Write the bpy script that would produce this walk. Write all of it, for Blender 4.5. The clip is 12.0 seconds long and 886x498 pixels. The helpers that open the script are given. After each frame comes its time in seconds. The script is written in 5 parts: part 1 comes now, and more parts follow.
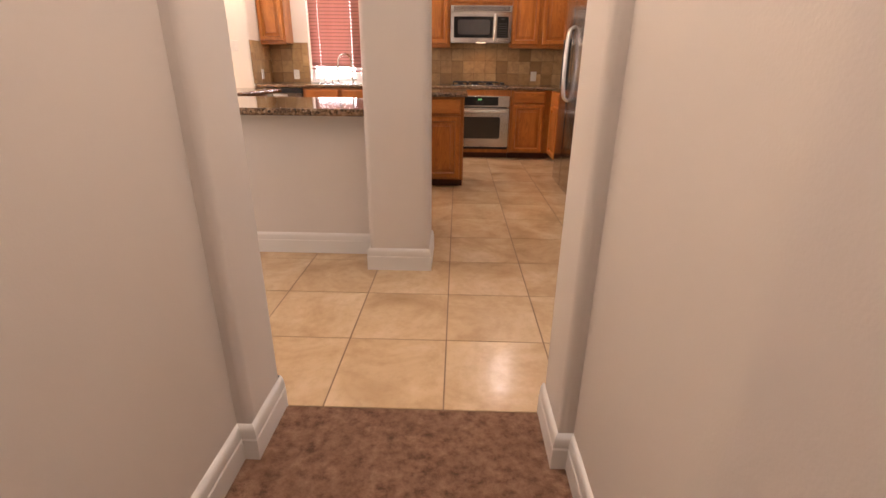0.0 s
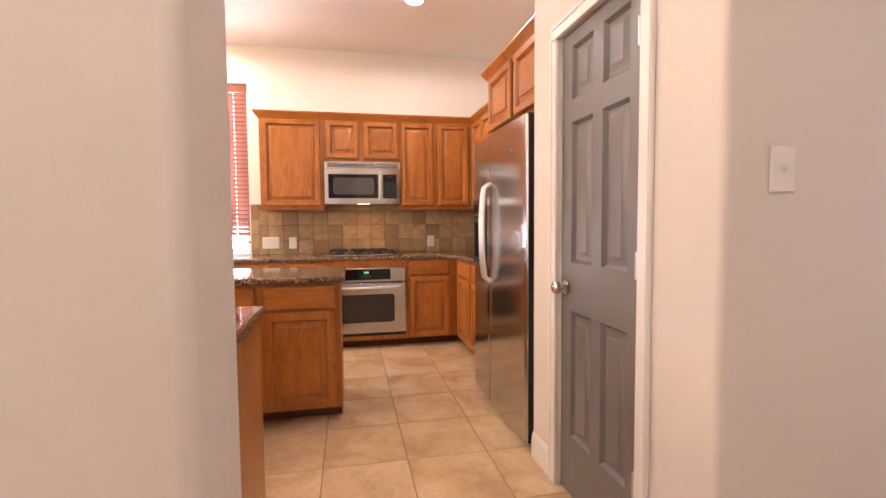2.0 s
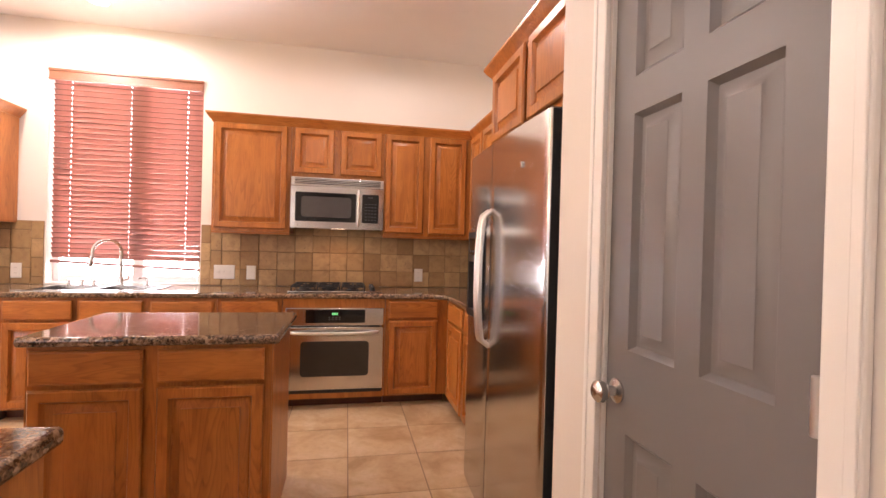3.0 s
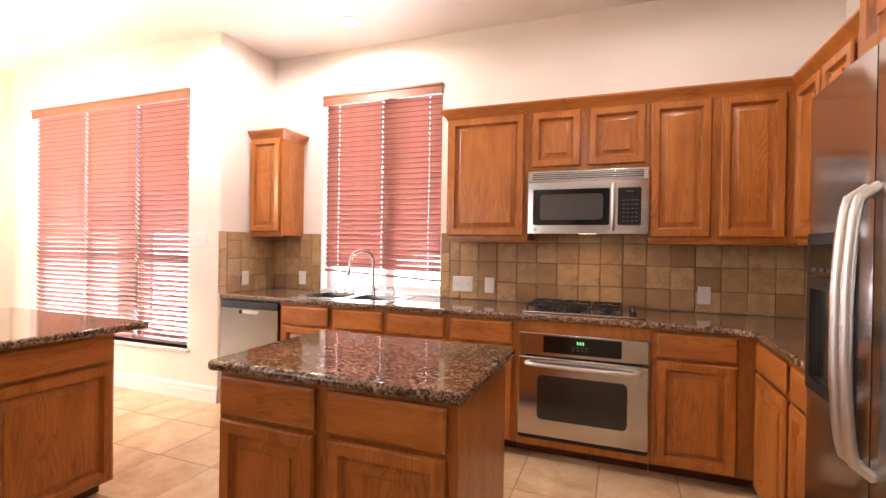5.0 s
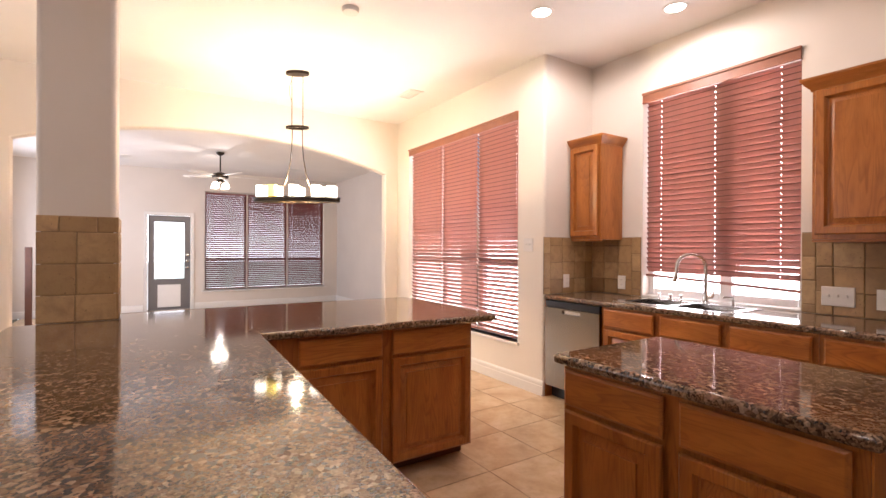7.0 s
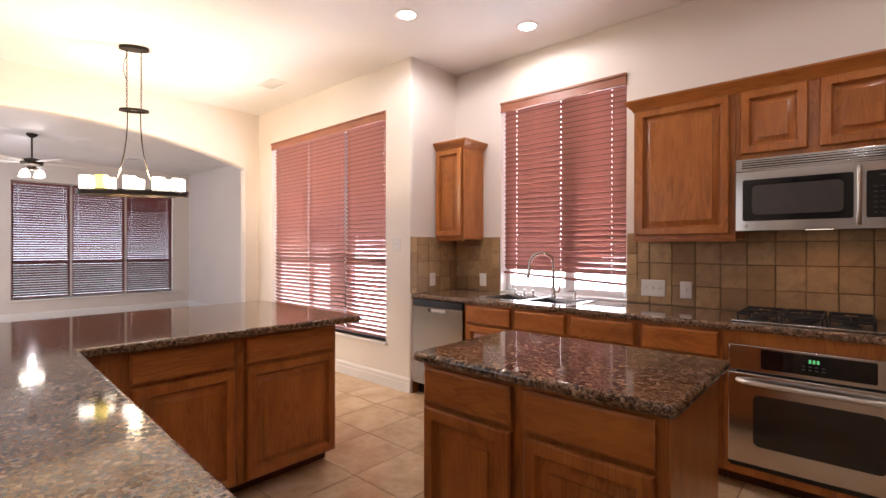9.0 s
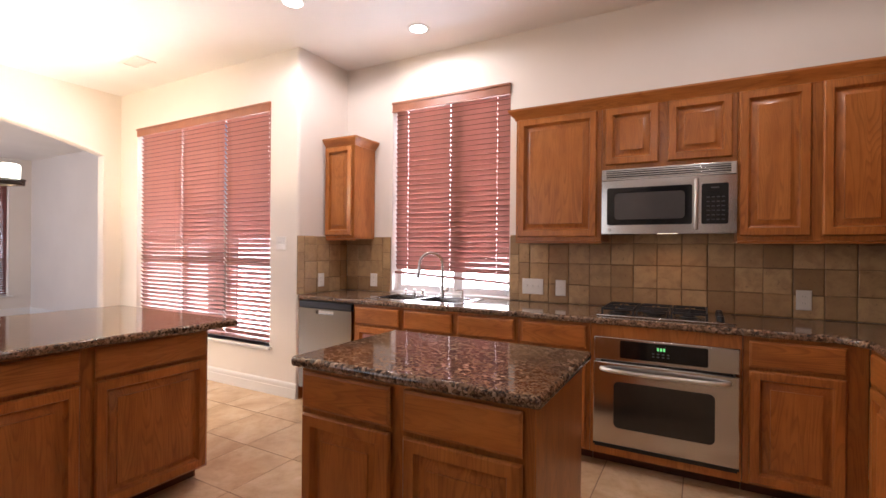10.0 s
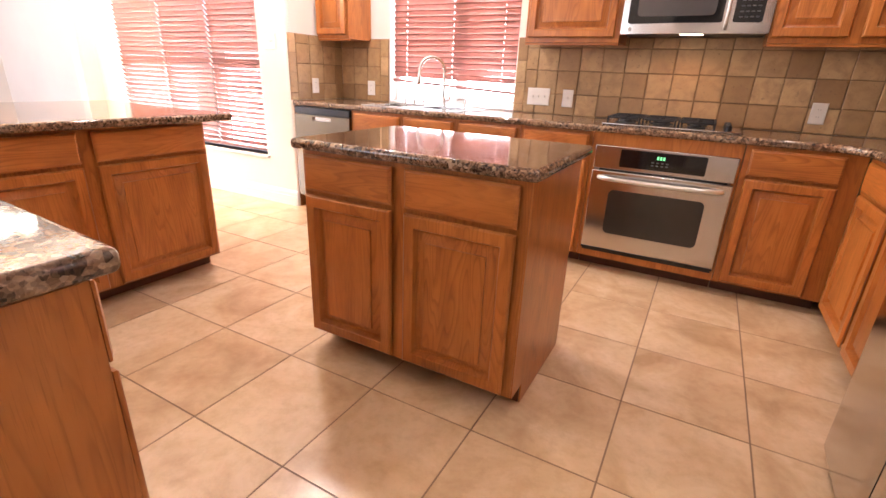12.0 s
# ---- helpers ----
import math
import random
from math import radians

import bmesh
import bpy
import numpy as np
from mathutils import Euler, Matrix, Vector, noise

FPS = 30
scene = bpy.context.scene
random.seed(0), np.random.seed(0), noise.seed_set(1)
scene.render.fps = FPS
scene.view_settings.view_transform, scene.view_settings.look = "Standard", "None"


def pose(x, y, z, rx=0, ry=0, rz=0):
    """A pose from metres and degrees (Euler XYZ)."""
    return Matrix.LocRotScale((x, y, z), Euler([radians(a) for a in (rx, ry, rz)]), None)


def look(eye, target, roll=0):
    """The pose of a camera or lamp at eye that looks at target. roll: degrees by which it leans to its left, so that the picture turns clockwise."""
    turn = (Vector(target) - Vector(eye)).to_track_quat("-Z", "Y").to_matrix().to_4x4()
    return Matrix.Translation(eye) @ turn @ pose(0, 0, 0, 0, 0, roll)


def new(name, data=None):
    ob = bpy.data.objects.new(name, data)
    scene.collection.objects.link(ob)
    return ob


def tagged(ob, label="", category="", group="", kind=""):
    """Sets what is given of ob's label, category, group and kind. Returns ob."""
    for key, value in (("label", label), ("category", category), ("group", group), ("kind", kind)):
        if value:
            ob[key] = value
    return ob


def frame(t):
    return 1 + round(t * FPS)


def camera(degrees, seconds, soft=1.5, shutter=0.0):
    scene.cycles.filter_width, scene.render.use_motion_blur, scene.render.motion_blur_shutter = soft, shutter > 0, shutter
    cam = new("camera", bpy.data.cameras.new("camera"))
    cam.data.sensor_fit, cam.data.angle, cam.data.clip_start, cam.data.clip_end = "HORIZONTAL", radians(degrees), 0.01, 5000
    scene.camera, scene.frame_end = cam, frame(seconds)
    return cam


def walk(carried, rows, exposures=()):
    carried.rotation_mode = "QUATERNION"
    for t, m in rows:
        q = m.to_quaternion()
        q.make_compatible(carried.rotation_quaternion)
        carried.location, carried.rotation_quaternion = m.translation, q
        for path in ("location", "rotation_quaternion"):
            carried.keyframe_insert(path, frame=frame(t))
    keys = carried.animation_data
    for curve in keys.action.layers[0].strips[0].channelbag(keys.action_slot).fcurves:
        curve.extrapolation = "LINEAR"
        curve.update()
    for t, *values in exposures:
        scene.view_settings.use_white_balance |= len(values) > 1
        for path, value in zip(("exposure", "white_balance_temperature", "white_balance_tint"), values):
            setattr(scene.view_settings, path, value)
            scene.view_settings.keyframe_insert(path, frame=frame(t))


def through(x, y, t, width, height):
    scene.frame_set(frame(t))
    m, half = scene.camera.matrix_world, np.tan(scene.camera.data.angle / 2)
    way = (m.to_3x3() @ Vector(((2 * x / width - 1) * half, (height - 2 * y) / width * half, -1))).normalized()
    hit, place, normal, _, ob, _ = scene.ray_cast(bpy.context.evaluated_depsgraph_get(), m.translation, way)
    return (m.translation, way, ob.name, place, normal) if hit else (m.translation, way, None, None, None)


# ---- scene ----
cam = camera(87.2, 12.0)
PATH = [
    (0, (0.33, 0.363, 1.131), (0.28, 2.226, 0.405), 0.6),
    (0.5, (0.258, 0.698, 1.213), (0.217, 2.641, 0.743), 0.4),
    (1, (0.288, 1.155, 1.24), (0.296, 3.136, 0.962), 1.1),
    (1.5, (0.347, 1.603, 1.228), (0.571, 3.586, 1.091), 1.4),
    (2, (0.448, 2.041, 1.236), (0.847, 3.998, 1.123), -0.5),
    (2.5, (0.577, 2.467, 1.306), (1.02, 4.417, 1.263), 1.1),
    (4.5, (0.868, 3.593, 1.318), (0.631, 5.579, 1.322), 1.7),
    (5, (0.837, 3.664, 1.339), (0.121, 5.532, 1.326), 0.9),
    (5.5, (0.802, 3.678, 1.325), (-0.403, 5.274, 1.328), 1.2),
    (6, (0.775, 3.633, 1.315), (-0.739, 4.94, 1.332), 0.9),
    (6.5, (0.758, 3.566, 1.327), (-0.923, 4.65, 1.324), 0.3),
    (8.5, (0.748, 3.563, 1.324), (-0.882, 4.721, 1.304), 0.2),
    (9, (0.773, 3.615, 1.329), (-0.556, 5.11, 1.325), 0.1),
    (9.5, (0.798, 3.645, 1.33), (-0.285, 5.326, 1.324), 0.3),
    (10, (0.809, 3.659, 1.329), (-0.16, 5.408, 1.327), 0.5),
    (10.5, (0.81, 3.666, 1.271), (-0.132, 5.42, 1.085), 0.6),
    (11, (0.811, 3.657, 1.218), (-0.102, 5.385, 0.791), 1.2),
    (11.5, (0.816, 3.648, 1.175), (-0.076, 5.328, 0.557), 2.2),
    (12, (0.811, 3.646, 1.156), (-0.077, 5.296, 0.458), 2.4),
]
EXPOSURES = [
    (0.0, 0.58, 6750, 20), (0.5, 0.75, 6750, 20), (1.0, 0.70, 6850, 23), (1.5, 1.0, 6700, 22), (2.0, 1.03, 6450, 22), (2.5, 0.96, 6400, 23),
    (4.5, 0.75, 6350, 20), (5.0, 0.77, 6200, 20), (5.5, 0.8, 6250, 20), (6.0, 0.5, 6250, 20), (6.5, 0.2, 6300, 20),
    (8.5, -0.2, 6150, 20), (9.0, -0.24, 5950, 19), (9.5, -0.22, 5850, 19), (10.0, 0.0, 5850, 19), (10.5, 0.32, 5850, 19),
    (11.0, 0.75, 5850, 19), (11.5, 1.0, 5900, 19), (12.0, 1.30, 5950, 20),
]
walk(cam, [(t, look(eye, target, roll)) for t, eye, target, roll in PATH], EXPOSURES)

# ---- sky, daylight and lamps ----
world = bpy.data.worlds.new("sky")
scene.world = world
world.use_nodes = True
wn = world.node_tree
sky = wn.nodes.new("ShaderNodeTexSky")
sky.sky_type = 'NISHITA'
sky.sun_disc = False
sky.sun_elevation, sky.sun_rotation = radians(50), radians(200)
wn.links.new(sky.outputs[0], wn.nodes["Background"].inputs[0])
wn.nodes["Background"].inputs[1].default_value = 0.1


def lamp(name, kind, m, power, colour, size=0.1, size_y=None, spread=None, blend=None):
    d = bpy.data.lights.new(name, kind)
    d.energy, d.color = power, colour
    if kind == 'AREA':
        d.shape = 'RECTANGLE' if size_y else 'DISK'
        d.size = size
        if size_y:
            d.size_y = size_y
        if spread:
            d.spread = radians(spread)
    else:
        d.shadow_soft_size = size
        if kind == 'SPOT':
            d.spot_size, d.spot_blend = radians(spread), blend
    ob = new(name, d)
    ob.matrix_world = m
    return ob


WARM, DAY = (1.0, 0.88, 0.77), (1.0, 0.97, 0.96)
sun = bpy.data.lights.new("sun", 'SUN')
sun.energy, sun.angle, sun.color = 3.0, radians(0.5), (1, 0.95, 0.88)
new("sun", sun).matrix_world = pose(0, 0, 12, 40, 0, -20)
# the last two are unseen, added to brighten the hall and passage
CAN_AND_FILL_LIGHTS = [(-1.757, 6.045), (-1.175, 6.803), (1.03, 5.985), (0.19, 2.25), (0.19, 1.15)]
CEIL = 3.08
for cx, cy in CAN_AND_FILL_LIGHTS:
    lamp("recessed_lamp", 'SPOT', pose(cx, cy, CEIL - 0.03), 25 if cy > 6.5 else 26 if cx > 1 else 60 if cx < -1 else 62 if cy < 2 else 25, WARM, 0.07, spread=178, blend=0.28)
lamp("chandelier_lamp", 'POINT', pose(-3.95, 4.86, 1.965), 130, (1.0, 0.75, 0.43), 0.025)
lamp("fan_lamp", 'POINT', pose(-8.03, 4.68, 2.25), 20, (1.0, 0.9, 0.8), 0.03)
lamp("hood_lamp", 'SPOT', pose(0.62, 6.98, 1.42), 1.0, (1.0, 0.45, 0.18), 0.03, spread=150, blend=0.5)
# fill lamps added at unseen openings of the living room, passage and family room
lamp("living_fill_light", 'AREA', pose(-2.9, 1.72, 1.5, 90, 0, 0), 18, (1.0, 0.93, 0.85), 2.2, 1.7)
lamp("passage_fill_light", 'AREA', pose(3.66, 2.35, 1.5, 90, 0, 90), 6, DAY, 0.9, 1.7)
lamp("family_fill_light", 'AREA', pose(-8.4, 1.56, 1.5, 90, 0, 0), 88, (0.84, 0.90, 1.0), 2.6, 1.7)

# ---- materials ----


def material(name):
    m = bpy.data.materials.new(name)
    m.use_nodes = True
    nt = m.node_tree
    return m, nt, nt.nodes["Principled BSDF"]


def node(nt, kind, **props):
    n = nt.nodes.new(kind)
    for key, value in props.items():
        n.inputs[key].default_value = value
    return n


def ramp(nt, source, stops):
    r = nt.nodes.new("ShaderNodeValToRGB")
    while len(r.color_ramp.elements) < len(stops):
        r.color_ramp.elements.new(0.5)
    for e, (p, c) in zip(r.color_ramp.elements, stops):
        e.position, e.color = p, (*c, 1)
    nt.links.new(source, r.inputs[0])
    return r.outputs[0]


def coords(nt, scale=(1, 1, 1), vary=0.0):
    tc = nt.nodes.new("ShaderNodeTexCoord")
    mp = node(nt, "ShaderNodeMapping", Scale=scale)
    source = tc.outputs["Object"]
    if vary:
        info = nt.nodes.new("ShaderNodeObjectInfo")
        add = nt.nodes.new("ShaderNodeVectorMath")
        sc = nt.nodes.new("ShaderNodeMath")
        sc.operation, sc.inputs[1].default_value = 'MULTIPLY', vary
        nt.links.new(info.outputs["Random"], sc.inputs[0])
        nt.links.new(source, add.inputs[0])
        nt.links.new(sc.outputs[0], add.inputs[1])
        source = add.outputs[0]
    nt.links.new(source, mp.inputs[0])
    return mp.outputs[0]


def mix(nt, a, b, fac, kind='MIX'):
    m = nt.nodes.new("ShaderNodeMix")
    m.data_type, m.blend_type = 'RGBA', kind
    for socket, value in ((m.inputs[0], fac), (m.inputs[6], a), (m.inputs[7], b)):
        if isinstance(value, (int, float)):
            socket.default_value = value
        elif isinstance(value, tuple):
            socket.default_value = (*value, 1)
        else:
            nt.links.new(value, socket)
    return m.outputs[2]


def bump(nt, bsdf, height, strength, distance=0.002):
    b = node(nt, "ShaderNodeBump", Strength=strength, Distance=distance)
    nt.links.new(height, b.inputs["Height"])
    nt.links.new(b.outputs[0], bsdf.inputs["Normal"])


def noise_tex(nt, vec, scale, detail=4, rough=0.55, distortion=0.0):
    n = node(nt, "ShaderNodeTexNoise", Scale=scale, Detail=detail, Roughness=rough, Distortion=distortion)
    nt.links.new(vec, n.inputs["Vector"])
    return n.outputs["Fac"]


def paint(name, colour, rough, grain=180, depth=0.25, blotch=0.06):
    m, nt, b = material(name)
    v = coords(nt)
    big = noise_tex(nt, v, 1.3, 3)
    dark = tuple(c * (1 - blotch) for c in colour)
    nt.links.new(ramp(nt, big, [(0.3, dark), (0.7, colour)]), b.inputs["Base Color"])
    b.inputs["Roughness"].default_value = rough
    bump(nt, b, noise_tex(nt, v, grain, 3), depth, 0.0012)
    return m


def oak(name, horizontal=False):
    """Honey-stained oak: nested growth rings stretched along the grain, with fine dark pores."""
    m, nt, b = material(name)
    v = coords(nt, (0.9, 8.0, 8.0) if horizontal else (8.0, 8.0, 0.9), vary=7.0)
    field = noise_tex(nt, v, 1.0, 2, 0.45, 0.4)
    times = nt.nodes.new("ShaderNodeMath")
    times.operation, times.inputs[1].default_value = 'MULTIPLY', 21.0
    nt.links.new(field, times.inputs[0])
    saw = nt.nodes.new("ShaderNodeMath")
    saw.operation = 'FRACT'
    nt.links.new(times.outputs[0], saw.inputs[0])
    lines = ramp(nt, saw.outputs[0], [(0.0, (0.42, 0.42, 0.42)), (0.35, (0.08, 0.08, 0.08)), (0.85, (0.0, 0.0, 0.0)), (1.0, (0.42, 0.42, 0.42))])
    cloud = noise_tex(nt, coords(nt, (1.5, 7, 7) if horizontal else (7, 7, 1.5), vary=3.0), 1.5, 4, 0.6)
    pores = noise_tex(nt, coords(nt, (6, 210, 210) if horizontal else (210, 210, 6), vary=5.0), 1.3, 3, 0.7)
    base = ramp(nt, cloud, [(0.25, (0.31, 0.103, 0.020)), (0.5, (0.43, 0.152, 0.030)), (0.8, (0.54, 0.210, 0.048))])
    patch = ramp(nt, noise_tex(nt, coords(nt, vary=9.0), 2.4, 2), [(0.35, (0.25, 0.25, 0.25)), (0.65, (1, 1, 1))])
    ringed = mix(nt, base, (0.10, 0.024, 0.005), mix(nt, lines, patch, 1.0, 'MULTIPLY'))
    nt.links.new(mix(nt, ringed, (0.10, 0.025, 0.006), ramp(nt, pores, [(0.55, (0, 0, 0)), (0.72, (0.36, 0.36, 0.36))])), b.inputs["Base Color"])
    b.inputs["Roughness"].default_value = 0.33
    b.inputs["Specular IOR Level"].default_value = 0.4
    b.inputs["Coat Weight"].default_value = 0.18
    b.inputs["Coat Roughness"].default_value = 0.18
    bump(nt, b, pores, 0.15, 0.0008)
    return m


def granite():
    m, nt, b = material("polished_brown_granite")
    v = coords(nt)
    vor = node(nt, "ShaderNodeTexVoronoi", Scale=88.0)
    nt.links.new(v, vor.inputs["Vector"])
    fine = node(nt, "ShaderNodeTexVoronoi", Scale=190.0)
    nt.links.new(v, fine.inputs["Vector"])
    sep = nt.nodes.new("ShaderNodeSeparateColor")
    nt.links.new(vor.outputs["Color"], sep.inputs[0])
    sep2 = nt.nodes.new("ShaderNodeSeparateColor")
    nt.links.new(fine.outputs["Color"], sep2.inputs[0])
    cloud = noise_tex(nt, v, 9, 4)
    chips = ramp(nt, sep.outputs[0], [(0.0, (0.010, 0.008, 0.006)), (0.28, (0.035, 0.020, 0.012)), (0.5, (0.15, 0.084, 0.046)), (0.8, (0.28, 0.176, 0.105)), (0.97, (0.40, 0.285, 0.19))])
    specks = ramp(nt, sep2.outputs[0], [(0.0, (0.012, 0.01, 0.009)), (0.3, (0.07, 0.033, 0.018)), (0.8, (0.27, 0.17, 0.10))])
    nt.links.new(mix(nt, chips, specks, ramp(nt, cloud, [(0.38, (0.15, 0.15, 0.15)), (0.62, (0.75, 0.75, 0.75))])), b.inputs["Base Color"])
    b.inputs["Roughness"].default_value = 0.07
    b.inputs["Specular IOR Level"].default_value = 0.6
    return m


def floor_tile():
    m, nt, b = material("glazed_tan_tile")
    v = coords(nt, vary=31.0)
    big = noise_tex(nt, v, 3.2, 5, 0.6, 0.6)
    small = noise_tex(nt, v, 22, 5, 0.65)
    base = ramp(nt, big, [(0.28, (0.47, 0.315, 0.170)), (0.5, (0.63, 0.450, 0.270)), (0.72, (0.74, 0.565, 0.37))])
    veins = ramp(nt, small, [(0.46, (0, 0, 0)), (0.78, (0.27, 0.27, 0.27))])
    nt.links.new(mix(nt, base, (0.30, 0.17, 0.085), veins), b.inputs["Base Color"])
    nt.links.new(ramp(nt, small, [(0.3, (0.17, 0.17, 0.17)), (0.7, (0.26, 0.26, 0.26))]), b.inputs["Roughness"])
    bump(nt, b, small, 0.03, 0.001)
    return m


def stone_tile():
    m, nt, b = material("tumbled_stone_tile")
    info = nt.nodes.new("ShaderNodeObjectInfo")
    v = coords(nt, vary=41.0)
    tone = ramp(nt, info.outputs["Random"], [(0.0, (0.31, 0.19, 0.082)), (0.5, (0.41, 0.262, 0.118)), (1.0, (0.52, 0.355, 0.175))])
    cloud = noise_tex(nt, v, 14, 5, 0.6, 0.5)
    pits = noise_tex(nt, v, 60, 4, 0.7)
    col = mix(nt, tone, (0.24, 0.135, 0.065), ramp(nt, cloud, [(0.42, (0, 0, 0)), (0.75, (0.7, 0.7, 0.7))]))
    nt.links.new(mix(nt, col, (0.10, 0.06, 0.035), ramp(nt, pits, [(0.62, (0, 0, 0)), (0.7, (0.7, 0.7, 0.7))])), b.inputs["Base Color"])
    b.inputs["Roughness"].default_value = 0.55
    bump(nt, b, pits, 0.35, 0.003)
    return m


def steel(name, horizontal=True, rough=0.17, colour=(0.60, 0.585, 0.57), vary=0.045):
    m, nt, b = material(name)
    v = coords(nt, (0.6, 0.6, 220) if horizontal else (220, 220, 0.6))
    brush = noise_tex(nt, v, 3, 3)
    smudge = noise_tex(nt, coords(nt), 2.5, 3)
    b.inputs["Metallic"].default_value = 1.0
    b.inputs["Anisotropic"].default_value = 0.55
    nt.links.new(ramp(nt, smudge, [(0.3, tuple(c * 0.92 for c in colour)), (0.7, colour)]), b.inputs["Base Color"])
    nt.links.new(ramp(nt, brush, [(0.3, (rough - vary,) * 3), (0.7, (rough + vary,) * 3)]), b.inputs["Roughness"])
    return m


def plain(name, colour, rough=0.5, metal=0.0, wear=0.1, scale=8):
    m, nt, b = material(name)
    n = noise_tex(nt, coords(nt), scale, 4)
    nt.links.new(ramp(nt, n, [(0.3, tuple(c * (1 - wear) for c in colour)), (0.7, colour)]), b.inputs["Base Color"])
    b.inputs["Roughness"].default_value, b.inputs["Metallic"].default_value = rough, metal
    return m


def thin_slat(name, colour, through, share):
    """Stained slats so thin that a little daylight comes through them."""
    m = plain(name, colour, 0.34, wear=0.22, scale=5)
    nt = m.node_tree
    out = nt.nodes["Material Output"]
    tr = node(nt, "ShaderNodeBsdfTranslucent", Color=(*through, 1))
    mx = node(nt, "ShaderNodeMixShader", Fac=share)
    nt.links.new(nt.nodes["Principled BSDF"].outputs[0], mx.inputs[1])
    nt.links.new(tr.outputs[0], mx.inputs[2])
    nt.links.new(mx.outputs[0], out.inputs["Surface"])
    return m


def glowing(name, colour, strength):
    m, nt, b = material(name)
    b.inputs["Base Color"].default_value = (*colour, 1)
    b.inputs["Emission Color"].default_value = (*colour, 1)
    b.inputs["Emission Strength"].default_value = strength
    return m


def glass(name="window_glass"):
    m, nt, b = material(name)
    b.inputs["Base Color"].default_value = (1, 1, 1, 1)
    b.inputs["Roughness"].default_value = 0.0
    b.inputs["Transmission Weight"].default_value = 1.0
    b.inputs["IOR"].default_value = 1.05
    return m


def carpet():
    m, nt, b = material("brown_carpet")
    v = coords(nt)
    tuft = noise_tex(nt, v, 30, 5, 0.72)
    patch = noise_tex(nt, v, 7, 3)
    col = ramp(nt, tuft, [(0.32, (0.10, 0.045, 0.026)), (0.5, (0.24, 0.125, 0.075)), (0.7, (0.36, 0.215, 0.14))])
    nt.links.new(mix(nt, col, (0.18, 0.09, 0.05), ramp(nt, patch, [(0.4, (0, 0, 0)), (0.7, (0.5, 0.5, 0.5))])), b.inputs["Base Color"])
    b.inputs["Roughness"].default_value = 0.95
    bump(nt, b, tuft, 1.0, 0.02)
    return m


WALL = paint("greige_wall_paint", (0.71, 0.655, 0.60), 0.75)
CREAM = paint("cream_wall_paint", (0.80, 0.745, 0.675), 0.75)
CEILING = paint("white_ceiling_paint", (0.82, 0.80, 0.775), 0.85, grain=90, depth=0.35)
TRIM = paint("white_trim_paint", (0.78, 0.76, 0.73), 0.35, depth=0.03, blotch=0.03)
DOORGREY = paint("grey_door_paint", (0.165, 0.155, 0.155), 0.42, grain=260, depth=0.06, blotch=0.05)
OAK, OAKH = oak("stained_oak"), oak("stained_oak_crosswise", True)
# dark brown; on the toe kicks it includes the shade of the recess
TOE = plain("dark_wood_and_toe_shade", (0.10, 0.032, 0.013), 0.5, wear=0.35)
GRANITE, FTILE, STONE = granite(), floor_tile(), stone_tile()
GROUT = paint("tan_grout", (0.25, 0.165, 0.098), 0.9)
SPLASHGROUT = paint("brown_grout", (0.21, 0.138, 0.075), 0.9)
STEEL = steel("brushed_steel")
# upright steel's warm dark tint paints in the oak reflected by the dishwasher
STEELV = steel("brushed_steel_upright", False, 0.26, (0.27, 0.24, 0.19), 0.015)
CHROME = plain("brushed_nickel", (0.68, 0.66, 0.63), 0.2, 1.0, 0.05)
SATIN = plain("satin_steel", (0.72, 0.70, 0.67), 0.32, 1.0, 0.05)
BLACK = plain("black_plastic", (0.012, 0.012, 0.013), 0.3, wear=0.3)
IRON = plain("cast_iron", (0.015, 0.015, 0.016), 0.55, wear=0.4, scale=60)
BLACKGLASS = plain("black_glass", (0.006, 0.006, 0.007), 0.06)
OVENGLASS = plain("dark_oven_glass", (0.035, 0.031, 0.026), 0.05)
MWGLASS = plain("grey_microwave_glass", (0.075, 0.07, 0.068), 0.12)
PLASTIC = plain("white_plastic", (0.74, 0.71, 0.66), 0.35, wear=0.04)
SLOT = plain("grey_slot", (0.25, 0.23, 0.21), 0.5)
BLIND = thin_slat("red_brown_blind", (0.36, 0.168, 0.13), (0.72, 0.42, 0.37), 0.1)
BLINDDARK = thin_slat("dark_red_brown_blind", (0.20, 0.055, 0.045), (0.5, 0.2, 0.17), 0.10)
VINYL = plain("white_vinyl", (0.82, 0.81, 0.79), 0.4, wear=0.03)
VALANCE = plain("brown_valance", (0.33, 0.125, 0.065), 0.34, wear=0.25, scale=5)
# shade line between slats, put into a darker edge colour
SLATSHADE = plain("slat_edge_shade", (0.13, 0.05, 0.035), 0.4, wear=0.3, scale=12)
CORD = plain("red_brown_cord", (0.33, 0.13, 0.09), 0.8)
BRONZE = plain("dark_bronze", (0.05, 0.038, 0.028), 0.4, 0.8, 0.3)
MARK = plain("grey_print", (0.07, 0.07, 0.07), 0.5)
GREEN = glowing("green_digits", (0.2, 0.85, 0.3), 0.45)
LAMPWHITE = glowing("lit_lamp_lens", (1.0, 0.93, 0.82), 14)
SHADEGLOW = glowing("lit_frosted_glass", (1.0, 0.90, 0.70), 7)
SHADEYELLOW = glowing("lit_amber_glass", (1.0, 0.80, 0.18), 2.2)
HOODGLOW = glowing("hood_lamp_lens", (1.0, 0.75, 0.5), 5)
OUTSIDE = glowing("bright_daylight", (0.96, 0.97, 1.0), 24)
OUTSIDE_FAR = glowing("bright_far_daylight", (0.93, 0.97, 1.0), 5)
GARDEN = glowing("daylit_garden", (0.60, 0.68, 0.66), 1.8)
